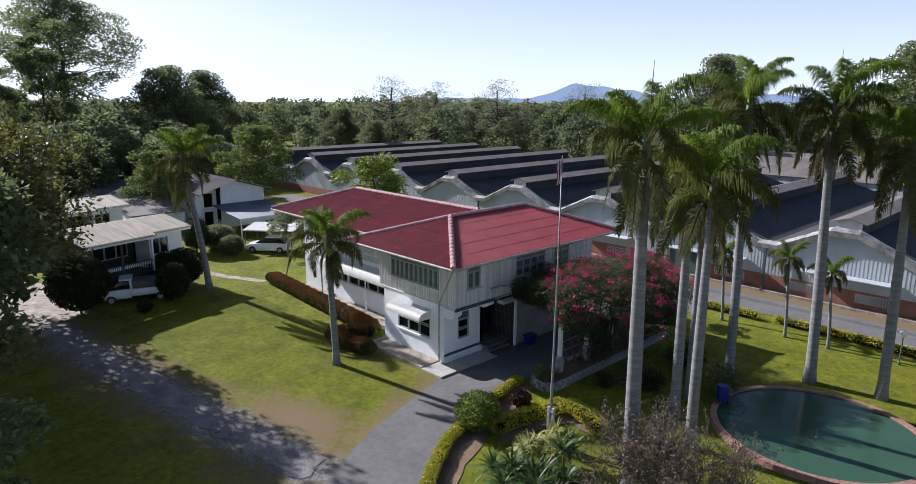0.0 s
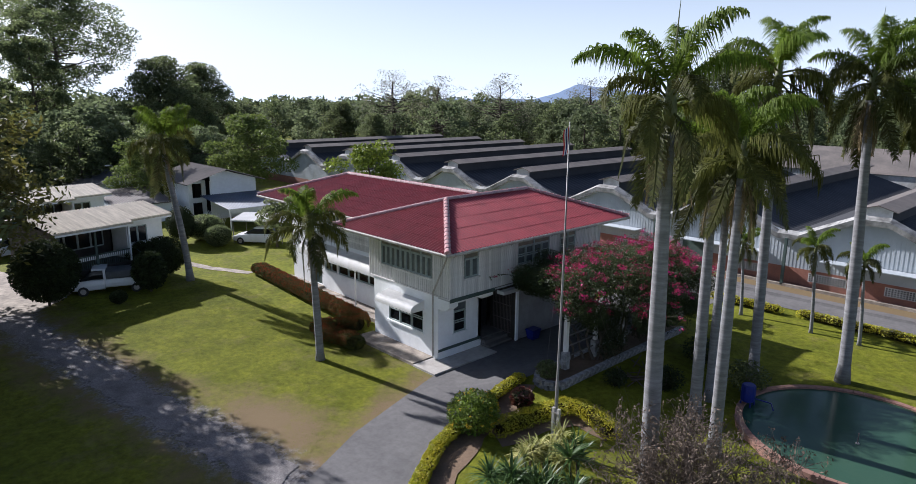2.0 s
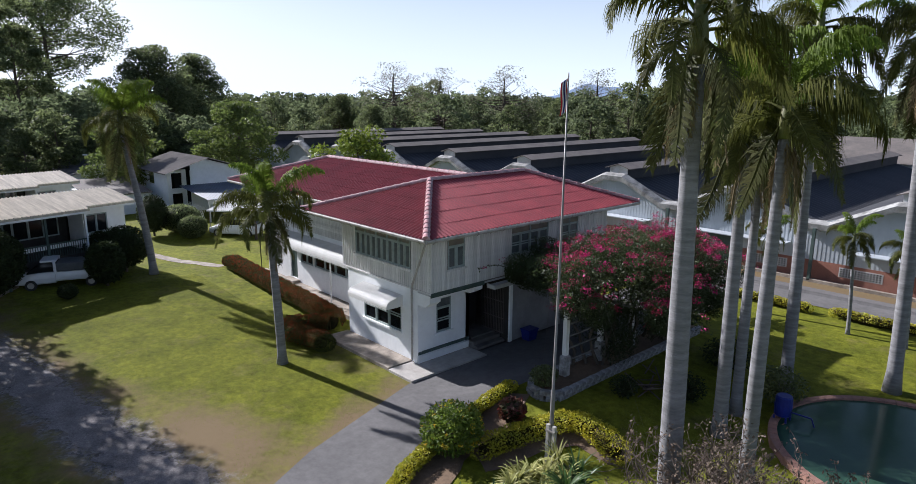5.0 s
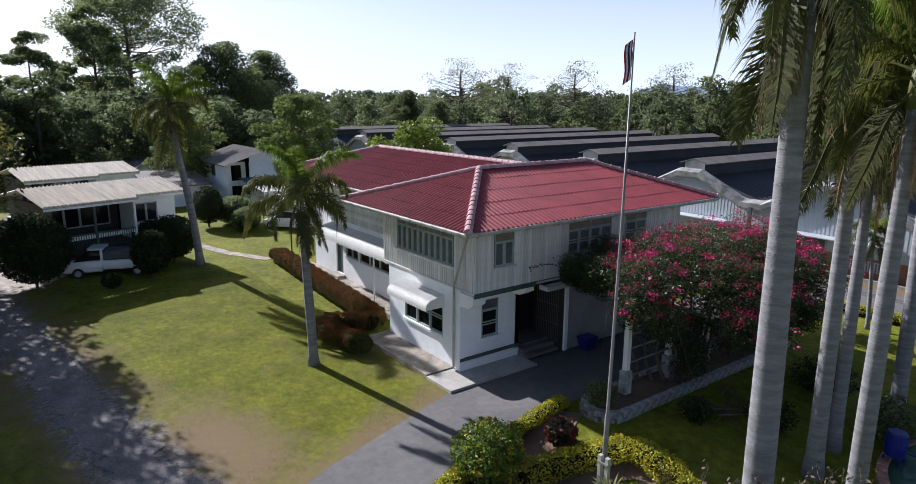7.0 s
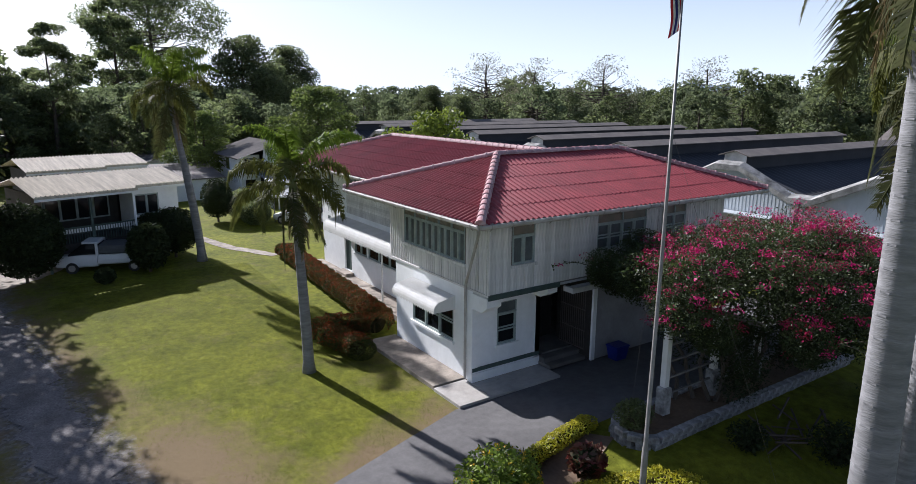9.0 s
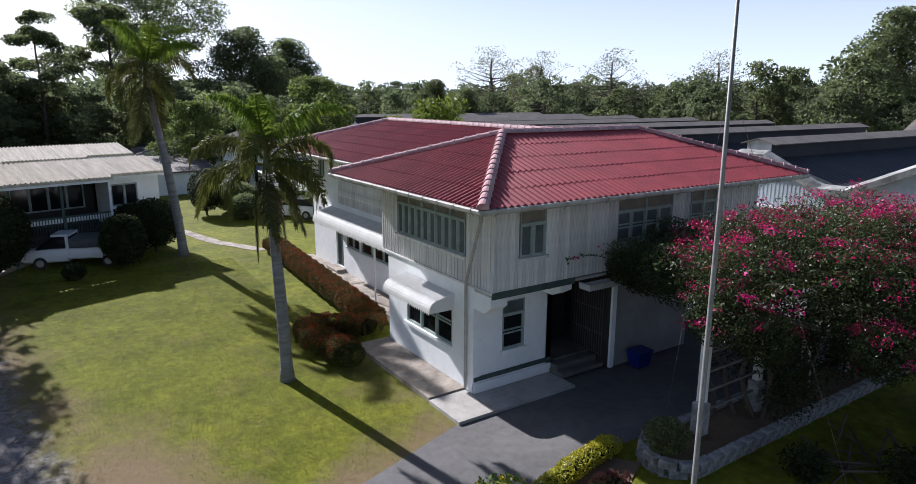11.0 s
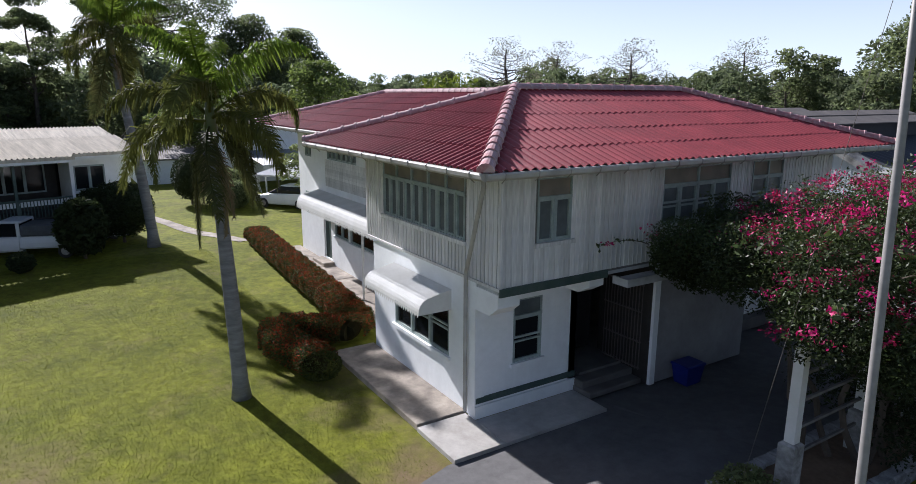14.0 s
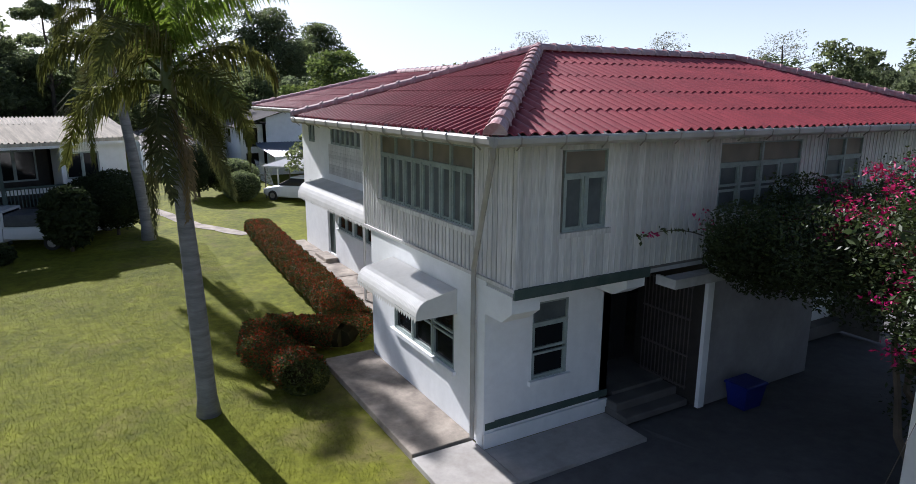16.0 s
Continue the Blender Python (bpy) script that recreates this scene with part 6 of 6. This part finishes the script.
def dry_shrub(x, y, r, h, seed):
    rng = random.Random(seed)
    t = thing("dry_shrub", "bare twiggy shrub with a few withered leaves", "shrub", (x, y, 0))
    wood, leaves = Mesh(), Mesh()

    def branch(p, d, length, rad, depth):
        pts = [p]
        for _ in range(4):
            d = (d + Vector((rng.gauss(0, 0.22), rng.gauss(0, 0.22), rng.gauss(0.04, 0.15)))).normalized()
            pts.append(pts[-1] + d * length / 4)
        wood.tube(pts, [rad * (1 - 0.14 * k) for k in range(5)], 5, False)
        if depth == 0:
            if rng.random() < 0.75:
                scatter(leaves, rng, pts[-1], (0.14, 0.14, 0.12), rng.randrange(3, 10), 0.045, 0.1, -0.3, 0.8)
            return
        for k in range(4):
            nd = (d + Vector((rng.gauss(0, 0.55), rng.gauss(0, 0.55), rng.gauss(0.15, 0.35)))).normalized()
            branch(pts[2 + k % 3], nd, length * rng.uniform(0.55, 0.8), rad * 0.6, depth - 1)

    for k in range(12):
        a = k * 0.7 + rng.uniform(-0.2, 0.2)
        branch(Vector((0, 0, -0.05)), Vector((math.cos(a) * r / h, math.sin(a) * r / h, 1.0)).normalized(), h * 0.5, 0.05, 4)
    part("brushwood", wood, TWIG, t, kind="stuff")
    part("withered_leaves", leaves, mat("withered_leaf", (0.15, 0.11, 0.08), (0.085, 0.065, 0.045), 0.85, 3, 10, 0.0, island=0.6, translucent=0.1), t, kind="stuff")


dry_shrub(15.9, -4.3, 2.0, 4.4, 2)


# ---- neighbouring houses ----
def corrugated(m, corners, n, amp):
    """A ribbed sheet between eave a-b and ridge d-c, ribs run up the slope."""
    a, b, c, d = [Vector(p) for p in corners]
    nrm = (b - a).cross(d - a).normalized()
    if nrm.z < 0:
        nrm = -nrm
    for k in range(n):
        for f0, f1, h0, h1 in ((0, 0.5, 0, amp), (0.5, 1, amp, 0)):
            s0, s1 = (k + f0) / n, (k + f1) / n
            m.quad(a.lerp(b, s0) + nrm * h0, a.lerp(b, s1) + nrm * h1, d.lerp(c, s1) + nrm * h1, d.lerp(c, s0) + nrm * h0)
    m.quad(a - nrm * 0.08, b - nrm * 0.08, b + nrm * amp * 0.5, a + nrm * amp * 0.5)
    return m


def raised_house(label):
    t = thing("bungalow", label, "house")
    r = part("roof", corrugated(Mesh(), [(-5.9, 0, 4.42), (0.05, 0, 4.42), (0.05, 3.9, 5.1), (-5.9, 3.9, 5.1)], 24, 0.13), PALEROOF, t, "pale corrugated fibre-cement roof")
    part("roof_sheet", corrugated(Mesh(), [(0.06, 0.45, 4.5), (3.75, 0.45, 4.5), (3.75, 3.9, 5.1), (0.06, 3.9, 5.1)], 15, 0.13), PALEROOF, r)
    part("roof_sheet", corrugated(Mesh(), [(3.75, 7.8, 4.4), (-5.9, 7.8, 4.4), (-5.9, 3.9, 5.1), (3.75, 3.9, 5.1)], 36, 0.06), PALEROOF, r)
    part("fascia", Mesh().box(-5.88, 0.03, 0.04, 0.08, 4.22, 4.38), PLASTER, r)
    part("fascia", Mesh().box(0.06, 3.7, 0.49, 0.53, 4.30, 4.46), PLASTER, r)
    for wa, wb, z0, z1, holes in (((0.1, 1.1), (3.2, 1.1), 0.0, 4.5, [(0.15, 1.75, 2.75, 3.95)]), ((3.2, 1.25), (3.2, 7.2), 0.0, 4.5, []), ((0.1, 3.0), (0.1, 1.25), 0.0, 4.4, []), ((-5.35, 7.2), (-5.35, 0.6), 1.75, 4.35, [(4.6, 5.6, 2.7, 3.8)])):
        part("wall", rect_wall(Mesh(), wa, wb, z0, z1, 0.15, holes), DARKTIMBER if wa[0] < -5 else PLASTER, t)
    part("verandah_wall", rect_wall(Mesh(), (-5.2, 3.0), (-0.05, 3.0), 1.75, 4.5, 0.15, [(0.6, 4.6, 2.6, 4.0)]), DARKTIMBER, t, "dark timber verandah wall")
    part("floor", Mesh().box(-5.4, 3.1, 0.45, 7.2, 1.6, 1.74), DARKTIMBER, t)
    part("skirt", Mesh().box(-5.35, 0.05, 0.46, 0.49, 1.25, 1.6), DARKTIMBER, t, "dark boarding below the verandah")
    part("low_wall", Mesh().box(-5.2, -0.15, 0.60, 0.68, 2.28, 2.5), PLASTER, t, "low white verandah wall")
    window(t, (0.25, 1.12), (1, 0), 2.75, 3.95, [0.8, 0.8], pane=DARKGLASS, sill=False)
    window(t, (-4.6, 3.02), (1, 0), 2.6, 4.0, [1.0] * 4, pane=DARKGLASS, sill=False)
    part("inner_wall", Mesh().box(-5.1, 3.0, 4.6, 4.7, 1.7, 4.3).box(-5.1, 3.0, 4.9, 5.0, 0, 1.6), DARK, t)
    rail = part("railing", Mesh().box(-5.3, -0.1, 0.50, 0.55, 2.55, 2.62), GREEN, t, "dark verandah railing")
    for k in range(34):
        part("baluster", Mesh().box(-5.25 + 0.155 * k, -5.21 + 0.155 * k, 0.51, 0.54, 1.76, 2.55), GREEN, rail)
    for x in (-5.3, -2.7, -0.05):
        part("post", Mesh().box(x - 0.07, x + 0.07, 0.5, 0.64, 0, 4.4), GREEN if x < -1 else PLASTER, t)
    for k in range(8):
        part("stair_tread", Mesh().box(0.15 + 0.22 * k, 0.40 + 0.22 * k, 0.0, 1.0, 1.55 - 0.2 * k, 1.60 - 0.2 * k), DARKTIMBER, t)
    part("stair_rail", Mesh().tube([(0.1, -0.05, 2.55), (1.9, -0.05, 0.95)], 0.03, 6), GREEN, t)
    return t


A = raised_house("white raised bungalow with a pale corrugated roof and dark verandah")
A.matrix_basis = pose(-23.59, -6.59, 0.05, 0, 0, 105.0) @ Matrix.Diagonal((0.87, 0.95, 1.0, 1.0))
B = raised_house("white bungalow with a weathered corrugated roof behind the first")
B.matrix_basis = pose(-37.9, -6.65, -0.05, 0, 0, 102.0) @ Matrix.Diagonal((0.87, 0.95, 1.0, 1.0))


def two_storey():
    t = thing("townhouse", "two-storey white house with a grey gable roof and carport", "house", (-43.1, 8.4, 0))
    w = Mesh()
    rect_wall(w, (0, -1.6), (0, 3.4), 0, 4.3, 0.2)
    rect_wall(w, (-1.2, -3.4), (-1.2, -1.6), 0, 4.3, 0.2, [(0.4, 1.4, 2.5, 4.0), (0.4, 1.4, 0.3, 2.0)])
    rect_wall(w, (-9, -3.4), (-1.4, -3.4), 0, 4.3, 0.2, [(2, 4, 2.6, 3.8)])
    rect_wall(w, (-0.2, 3.4), (-9, 3.4), 0, 4.3, 0.2)
    w.add([(0, -1.6, 4.3), (0, 3.4, 4.3), (0, 0, 5.3), (0, -1.6, 4.83)], [(0, 1, 2, 3)])
    part("wall", w, PLASTER, t)
    part("inner_wall", Mesh().box(-8, -2.0, -2.4, 2.4, 0.1, 4.2), DARK, t)
    r = part("roof", corrugated(Mesh(), [(0.7, -4.2, 4.15), (-9.5, -4.2, 4.15), (-9.5, 0, 5.45), (0.7, 0, 5.45)], 40, 0.05), GREYROOF, t, "grey corrugated gable roof")
    part("roof_sheet", corrugated(Mesh(), [(0.7, 4.2, 4.15), (-9.5, 4.2, 4.15), (-9.5, 0, 5.45), (0.7, 0, 5.45)], 40, 0.05), GREYROOF, r)
    c = part("carport_roof", corrugated(Mesh(), [(7.0, -2.8, 2.35), (7.0, 3.6, 2.35), (0.1, 3.6, 2.9), (0.1, -2.8, 2.9)], 26, 0.05), mat("blue_grey_sheet", (0.10, 0.13, 0.18), (0.07, 0.09, 0.12), 0.5, 0.6, 8, 0.1), t, "blue-grey carport roof")
    part("valance", Mesh().box(7.0, 7.06, -2.8, 3.6, 1.95, 2.35), WHITE_METAL, c)
    for y in (-2.6, 0.4, 3.4):
        part("post", Mesh().box(6.7, 6.8, y - 0.05, y + 0.05, 0, 2.35), WHITE_METAL, t)
    lat = Mesh()
    for k in range(12):
        lat.tube([(1.2 + 0.35 * k, -2.9, 0.1), (1.2 + 0.35 * k + 1.6, -2.9, 1.7)], 0.02, 4)
        lat.tube([(2.8 + 0.35 * k, -2.9, 0.1), (1.2 + 0.35 * k, -2.9, 1.7)], 0.02, 4)
    part("lattice", lat, WHITE_METAL, t)
    s = thing("low_house", "low house with a dark grey roof behind the shrubs", "house", (-56, 2.5, 0))
    w = Mesh()
    rect_wall(w, (0, -4.5), (0, 4.2), 0, 2.9, 0.2, [(2, 4, 1, 2.2), (5, 7, 1, 2.2)])
    w.add([(0, -4.5, 2.9), (0, 4.2, 2.9), (0, 0, 4.0)], [(0, 1, 2)])
    w.box(-9.0, -0.25, -4.5, -4.3, 0, 2.9)
    part("wall", w, PLASTER, s)
    part("roof", corrugated(Mesh(), [(0.6, -5.0, 2.75), (-9, -5.0, 2.75), (-9, 0, 4.1), (0.6, 0, 4.1)], 36, 0.05), DARKROOF, s)
    part("roof", corrugated(Mesh(), [(0.6, 4.7, 2.75), (-9, 4.7, 2.75), (-9, 0, 4.1), (0.6, 0, 4.1)], 36, 0.05), DARKROOF, s)
    e = thing("lean_to", "grey lean-to roof between the houses", "shed", (-47.5, 1.6, 0))
    part("roof", corrugated(Mesh(), [(2.5, -3.5, 2.3), (2.5, 2.2, 2.3), (-5, 2.2, 3.1), (-5, -3.5, 3.1)], 24, 0.05), GREYROOF, e)
    part("wall", Mesh().box(-5, 2.2, -3.3, 2.1, 0, 2.28), PLASTER, e)


two_storey()


# ---- vehicles ----
def loft(sections, name, material, parent, label=""):
    """A body through cross sections of equal length along x, each a list of (y, z)."""
    m = Mesh()
    n = len(sections[0][1])
    for x, prof in sections:
        m.v += [(x, y, z) for y, z in prof]
    m.f = [(i * n + k, (i + 1) * n + k, (i + 1) * n + (k + 1) % n, i * n + (k + 1) % n) for i in range(len(sections) - 1) for k in range(n)]
    m.f += [tuple(range(n)), tuple(range(len(sections) * n - 1, (len(sections) - 1) * n - 1, -1))]
    return part(name, m, material, parent, label)


def hull(w, z0, z1, c=0.08):
    return [(-w + c, z0), (w - c, z0), (w, z0 + c), (w, (z0 + z1) / 2), (w - c * 0.6, z1 - c * 0.6), (w - c * 1.6, z1), (-w + c * 1.6, z1), (-w + c * 0.6, z1 - c * 0.6), (-w, (z0 + z1) / 2), (-w, z0 + c)]


def wheel(parent, x, y):
    tyre = part("tyre", Mesh().tube([(x, y - 0.1, 0.31), (x, y + 0.1, 0.31)], 0.31, 16), RUBBER, parent)
    s = 1 if y > 0 else -1
    part("rim", Mesh().tube([(x, y + s * 0.095, 0.31), (x, y + s * 0.112, 0.31)], 0.18, 10), STEEL, tyre)


def car(at, turn, label):
    t = thing("car", label, "car", at)
    t.rotation_euler[2] = radians(turn)
    loft([(-2.1, hull(0.7, 0.35, 0.75)), (-1.9, hull(0.82, 0.25, 0.92)), (-0.9, hull(0.85, 0.22, 0.95)), (0.9, hull(0.85, 0.22, 0.92)), (1.8, hull(0.8, 0.25, 0.78)), (2.1, hull(0.66, 0.32, 0.62))], "body", CARPAINT, t)
    loft([(-1.75, hull(0.66, 0.85, 0.97, 0.03)), (-1.0, hull(0.66, 0.85, 1.40)), (0.1, hull(0.66, 0.85, 1.43)), (1.05, hull(0.68, 0.85, 0.95, 0.03))], "window_band", DARKGLASS, t)
    loft([(-1.05, hull(0.6, 1.38, 1.44, 0.02)), (-0.4, hull(0.62, 1.38, 1.47, 0.02)), (0.15, hull(0.6, 1.38, 1.46, 0.02))], "roof", CARPAINT, t)
    for x in (-1.3, 1.3):
        for y in (-0.78, 0.78):
            wheel(t, x, y)
    for y in (-0.55, 0.55):
        part("headlight", Mesh().box(1.98, 2.08, y - 0.14, y + 0.14, 0.58, 0.68), WHITE_METAL, t)
    return t


def pickup(at, turn, label):
    t = thing("pickup_truck", label, "pickup truck", at)
    t.rotation_euler[2] = radians(turn)
    loft([(0.3, hull(0.82, 0.35, 1.0)), (1.5, hull(0.82, 0.32, 1.0)), (2.3, hull(0.78, 0.35, 0.95)), (2.45, hull(0.7, 0.42, 0.8))], "body", CARPAINT, t)
    loft([(0.25, hull(0.76, 0.98, 1.62)), (0.9, hull(0.74, 0.98, 1.65)), (1.7, hull(0.78, 0.96, 1.04, 0.03))], "cab_glass", DARKGLASS, t)
    loft([(0.2, hull(0.72, 1.58, 1.68, 0.02)), (1.0, hull(0.70, 1.58, 1.70, 0.02))], "cab_roof", CARPAINT, t)
    for s in (-0.765, 0.765):
        part("cab_pillar", Mesh().box(0.22, 0.36, s - 0.02, s + 0.02, 0.95, 1.62), CARPAINT, t)
    loft([(-2.4, hull(0.82, 0.45, 1.0)), (0.28, hull(0.82, 0.45, 1.0))], "cargo_bed", CARPAINT, t)
    loft([(-2.4, hull(0.80, 1.0, 1.5)), (0.2, hull(0.80, 1.0, 1.5))], "bed_canopy", mat("grey_canopy", (0.10, 0.105, 0.11), (0.07, 0.075, 0.08), 0.6, 2, 10, 0.1), t)
    for x in (-1.5, 1.55):
        for y in (-0.76, 0.76):
            wheel(t, x, y)
    return t


pickup((-22.66, -8.53, 0.28), -110, "white pickup truck with a grey bed canopy parked in shade")
car((-29.7, 5.3, 0.28), -140, "white hatchback parked under a small white canopy")
car((-38.0, -12.5, 0.30), -60, "white car parked in the concrete yard")

# ---- small things ----
shelter = thing("car_canopy", "small white sheet canopy on thin posts over a car", "canopy", (-30.2, 6.0, 0.25))
shelter.rotation_euler[2] = radians(40)
part("sheet", corrugated(Mesh(), [(-2.4, -1.3, 2.05), (2.4, -1.3, 2.05), (2.4, 1.5, 2.3), (-2.4, 1.5, 2.3)], 20, 0.04), WHITE_METAL, shelter)
for x in (-2.2, 2.2):
    for y, h in ((-1.2, 2.04), (1.4, 2.26)):
        part("post", Mesh().tube([(x, y, 0), (x, y, h)], 0.04, 6), GATE, shelter)
b = thing("waste_bin", "dark blue plastic bin against the house wall", "bin", (1.3, 5.75, 0.12))
part("body", Mesh().add([(-0.2, -0.26, 0), (0.2, -0.26, 0), (0.2, 0.26, 0), (-0.2, 0.26, 0), (-0.26, -0.33, 0.5), (0.26, -0.33, 0.5), (0.26, 0.33, 0.5), (-0.26, 0.33, 0.5)], [(3, 2, 1, 0), (0, 1, 5, 4), (1, 2, 6, 5), (2, 3, 7, 6), (3, 0, 4, 7)]), BLUE, b)
part("lid", Mesh().box(-0.28, 0.28, -0.35, 0.35, 0.49, 0.55, 0.02), BLUE, b)
b = thing("water_barrel", "blue plastic barrel with pipes beside the pond", "barrel", (12.6, 6.4, 0.0))
part("drum", Mesh().tube([(0, 0, 0.35), (0, 0, 0.4), (0, 0, 0.7), (0, 0, 1.05), (0, 0, 1.1)], [0.24, 0.28, 0.30, 0.28, 0.24], 16), BLUE, b)
for x, y in ((-0.2, -0.2), (0.2, -0.2), (0.2, 0.2), (-0.2, 0.2)):
    part("leg", Mesh().box(x - 0.03, x + 0.03, y - 0.03, y + 0.03, 0, 0.36), BLUE, b)
part("pipe", Mesh().tube([(0.2, 0, 0.55), (0.9, 0.15, 0.5), (1.0, 0.2, 0.2)], 0.03, 6), BLUE, b)
n_ = thing("fountain", "small fountain nozzle standing in the pond", "fountain", (16.8, 6.3, 0.10))
part("nozzle", Mesh().tube([(0, 0, 0), (0, 0, 0.4), (0, 0, 0.5)], [0.022, 0.016, 0.028], 8), GATE, n_)
part("base", Mesh().tube([(0, 0, -0.1), (0, 0, 0.1)], [0.1, 0.07], 10), STEEL, n_)


def lamp_post(x, y, h, name, label):
    t = thing(name, label, "lamp", (x, y, ground_z(x, y)))
    part("post", Mesh().tube([(0, 0, 0), (0, 0, 0.15), (0, 0, 0.2), (0, 0, h)], [0.09, 0.09, 0.04, 0.03], 8), GREEN if h < 3 else STEEL, t)
    if h < 3:
        part("lantern", Mesh().tube([(0, 0, h), (0, 0, h + 0.05), (0, 0, h + 0.3), (0, 0, h + 0.42)], [0.06, 0.14, 0.17, 0.02], 8), WHITE_METAL, t)
    else:
        part("arm", Mesh().tube([(0, 0, h), (0.3, -0.3, h + 0.35), (0.9, -0.9, h + 0.4)], 0.035, 6), STEEL, t)
        part("lamp_head", Mesh().box(0.7, 1.1, -1.1, -0.7, h + 0.36, h + 0.48, 0.03), WHITE_METAL, t)


lamp_post(17.1, 18.5, 1.6, "garden_lamp", "small garden lamp beside the road")
lamp_post(-58.5, 2.1, 4.4, "street_lamp", "grey street lamp among the trees")
w = thing("wire", "thin guy wires of the flagpole", "wire", (9.15, -2.3, 0))
part("strand", Mesh().tube([(-0.8, 1.1, 9.0), (-3.4, 3.6, 0.9)], 0.003, 4), GATE, w)
part("strand", Mesh().tube([(-0.8, 1.1, 9.0), (1.8, 3.0, 0.1)], 0.003, 4), GATE, w)
rub = thing("debris_pile", "heap of cut branches and boards in the shade", "debris", (8.2, 5.2, 0.35))
rng = random.Random(3)
for k in range(16):
    a, d = rng.uniform(0, 3.14), rng.uniform(0, 0.7)
    c = Vector((rng.uniform(-0.7, 0.7), rng.uniform(-1.0, 1.0), 0.06 + 0.02 * k))
    h_ = Vector((math.cos(a), math.sin(a), rng.uniform(-0.08, 0.08))) * rng.uniform(0.4, 0.9)
    part("branch", Mesh().tube([c - h_, c + h_], 0.03, 5), TWIG, rub)

# ---- distance ----
m = Mesh()
ridge = []
rng = random.Random(12)
for k in range(90):
    az = radians(100 + 0.45 * k)
    deg = 100 + 0.45 * k
    el = 0.05 + 1.25 * math.exp(-((deg - 126.0) / (2.4 if deg > 126 else 4.4)) ** 2) + 0.5 * math.exp(-((deg - 111) / 4.0) ** 2) + 0.30 * math.exp(-((deg - 121.5) / 1.6) ** 2) + 0.06 * math.sin(deg * 2.3) + rng.uniform(-0.04, 0.04)
    ridge.append((az, max(0.05, el)))
for (a0, e0), (a1, e1) in zip(ridge, ridge[1:]):
    d = 2600
    m.quad((d * math.cos(a0), d * math.sin(a0), -5), (d * math.cos(a1), d * math.sin(a1), -5), (d * math.cos(a1), d * math.sin(a1), 10 + d * math.tan(radians(e1))), (d * math.cos(a0), d * math.sin(a0), 10 + d * math.tan(radians(e0))))
solid("backdrop", m, HILL, "blue hazy hills on the horizon", "hills", "structure")


# ---- grass blades on the mown lawns ----
def inside(x, y, outline):
    """Which of many places lie inside an outline."""
    hit_ = np.zeros(len(x), bool)
    for (ax, ay), (bx, by) in zip(outline, outline[1:] + outline[:1]):
        cross = (ay > y) != (by > y)
        hit_ ^= cross & (x < (bx - ax) * (y - ay) / ((by - ay) or 1e-9) + ax)
    return hit_


def lawn_blades(x0, x1, y0, y1, count, seed):
    rng = np.random.default_rng(seed)
    x, y = rng.uniform(x0, x1, count), rng.uniform(y0, y1, count)
    bare = inside(x, y, DRIVE_W + DRIVE_E[::-1]) | inside(x, y, GR) | (np.hypot(x - 16.6, y - 7.0) < 4.6) | ((x > 4.3) & (x < 7.4) & (y > 0.5) & (y < 13))
    bare |= (x > -21.5) & (x < 1.4) & (y > -1.75) & (y < 22) | ((y > 21.3) & (y < 28))
    x, y = x[~bare], y[~bare]
    dry = np.array([dryness(a, b) for a, b in zip(x, y)])
    keep = rng.random(len(x)) > dry * 1.9
    x, y = x[keep], y[keep]
    n = len(x)
    z = np.array([ground_z(a, b) for a, b in zip(x, y)]) + 0.004
    a, h, w = rng.uniform(0, 6.283, n), rng.uniform(0.012, 0.034, n), rng.uniform(0.006, 0.013, n)
    lean = rng.uniform(-0.035, 0.035, (n, 2))
    v = np.empty((n, 3, 3))
    v[:, 0] = np.stack([x - w * np.cos(a), y - w * np.sin(a), z - 0.02], 1)
    v[:, 1] = np.stack([x + w * np.cos(a), y + w * np.sin(a), z - 0.02], 1)
    v[:, 2] = np.stack([x + lean[:, 0], y + lean[:, 1], z + h], 1)
    me = bpy.data.meshes.new("grass")
    me.from_pydata(v.reshape(-1, 3).tolist(), [], np.arange(3 * n).reshape(-1, 3).tolist())
    me.materials.append(BLADE)
    return tagged(new("grass", me), "short green grass blades of the mown lawn", "grass", kind="stuff")


BLADE = mat("grass_blade", (0.160, 0.172, 0.014), (0.102, 0.120, 0.011), 0.7, 0.6, 3, 0.0, island=0.5, translucent=0.35)
lawn_blades(-20.0, 3.5, -12.5, -1.7, 150000, 5)
lawn_blades(5.0, 21.0, -9.0, 18.0, 110000, 6)
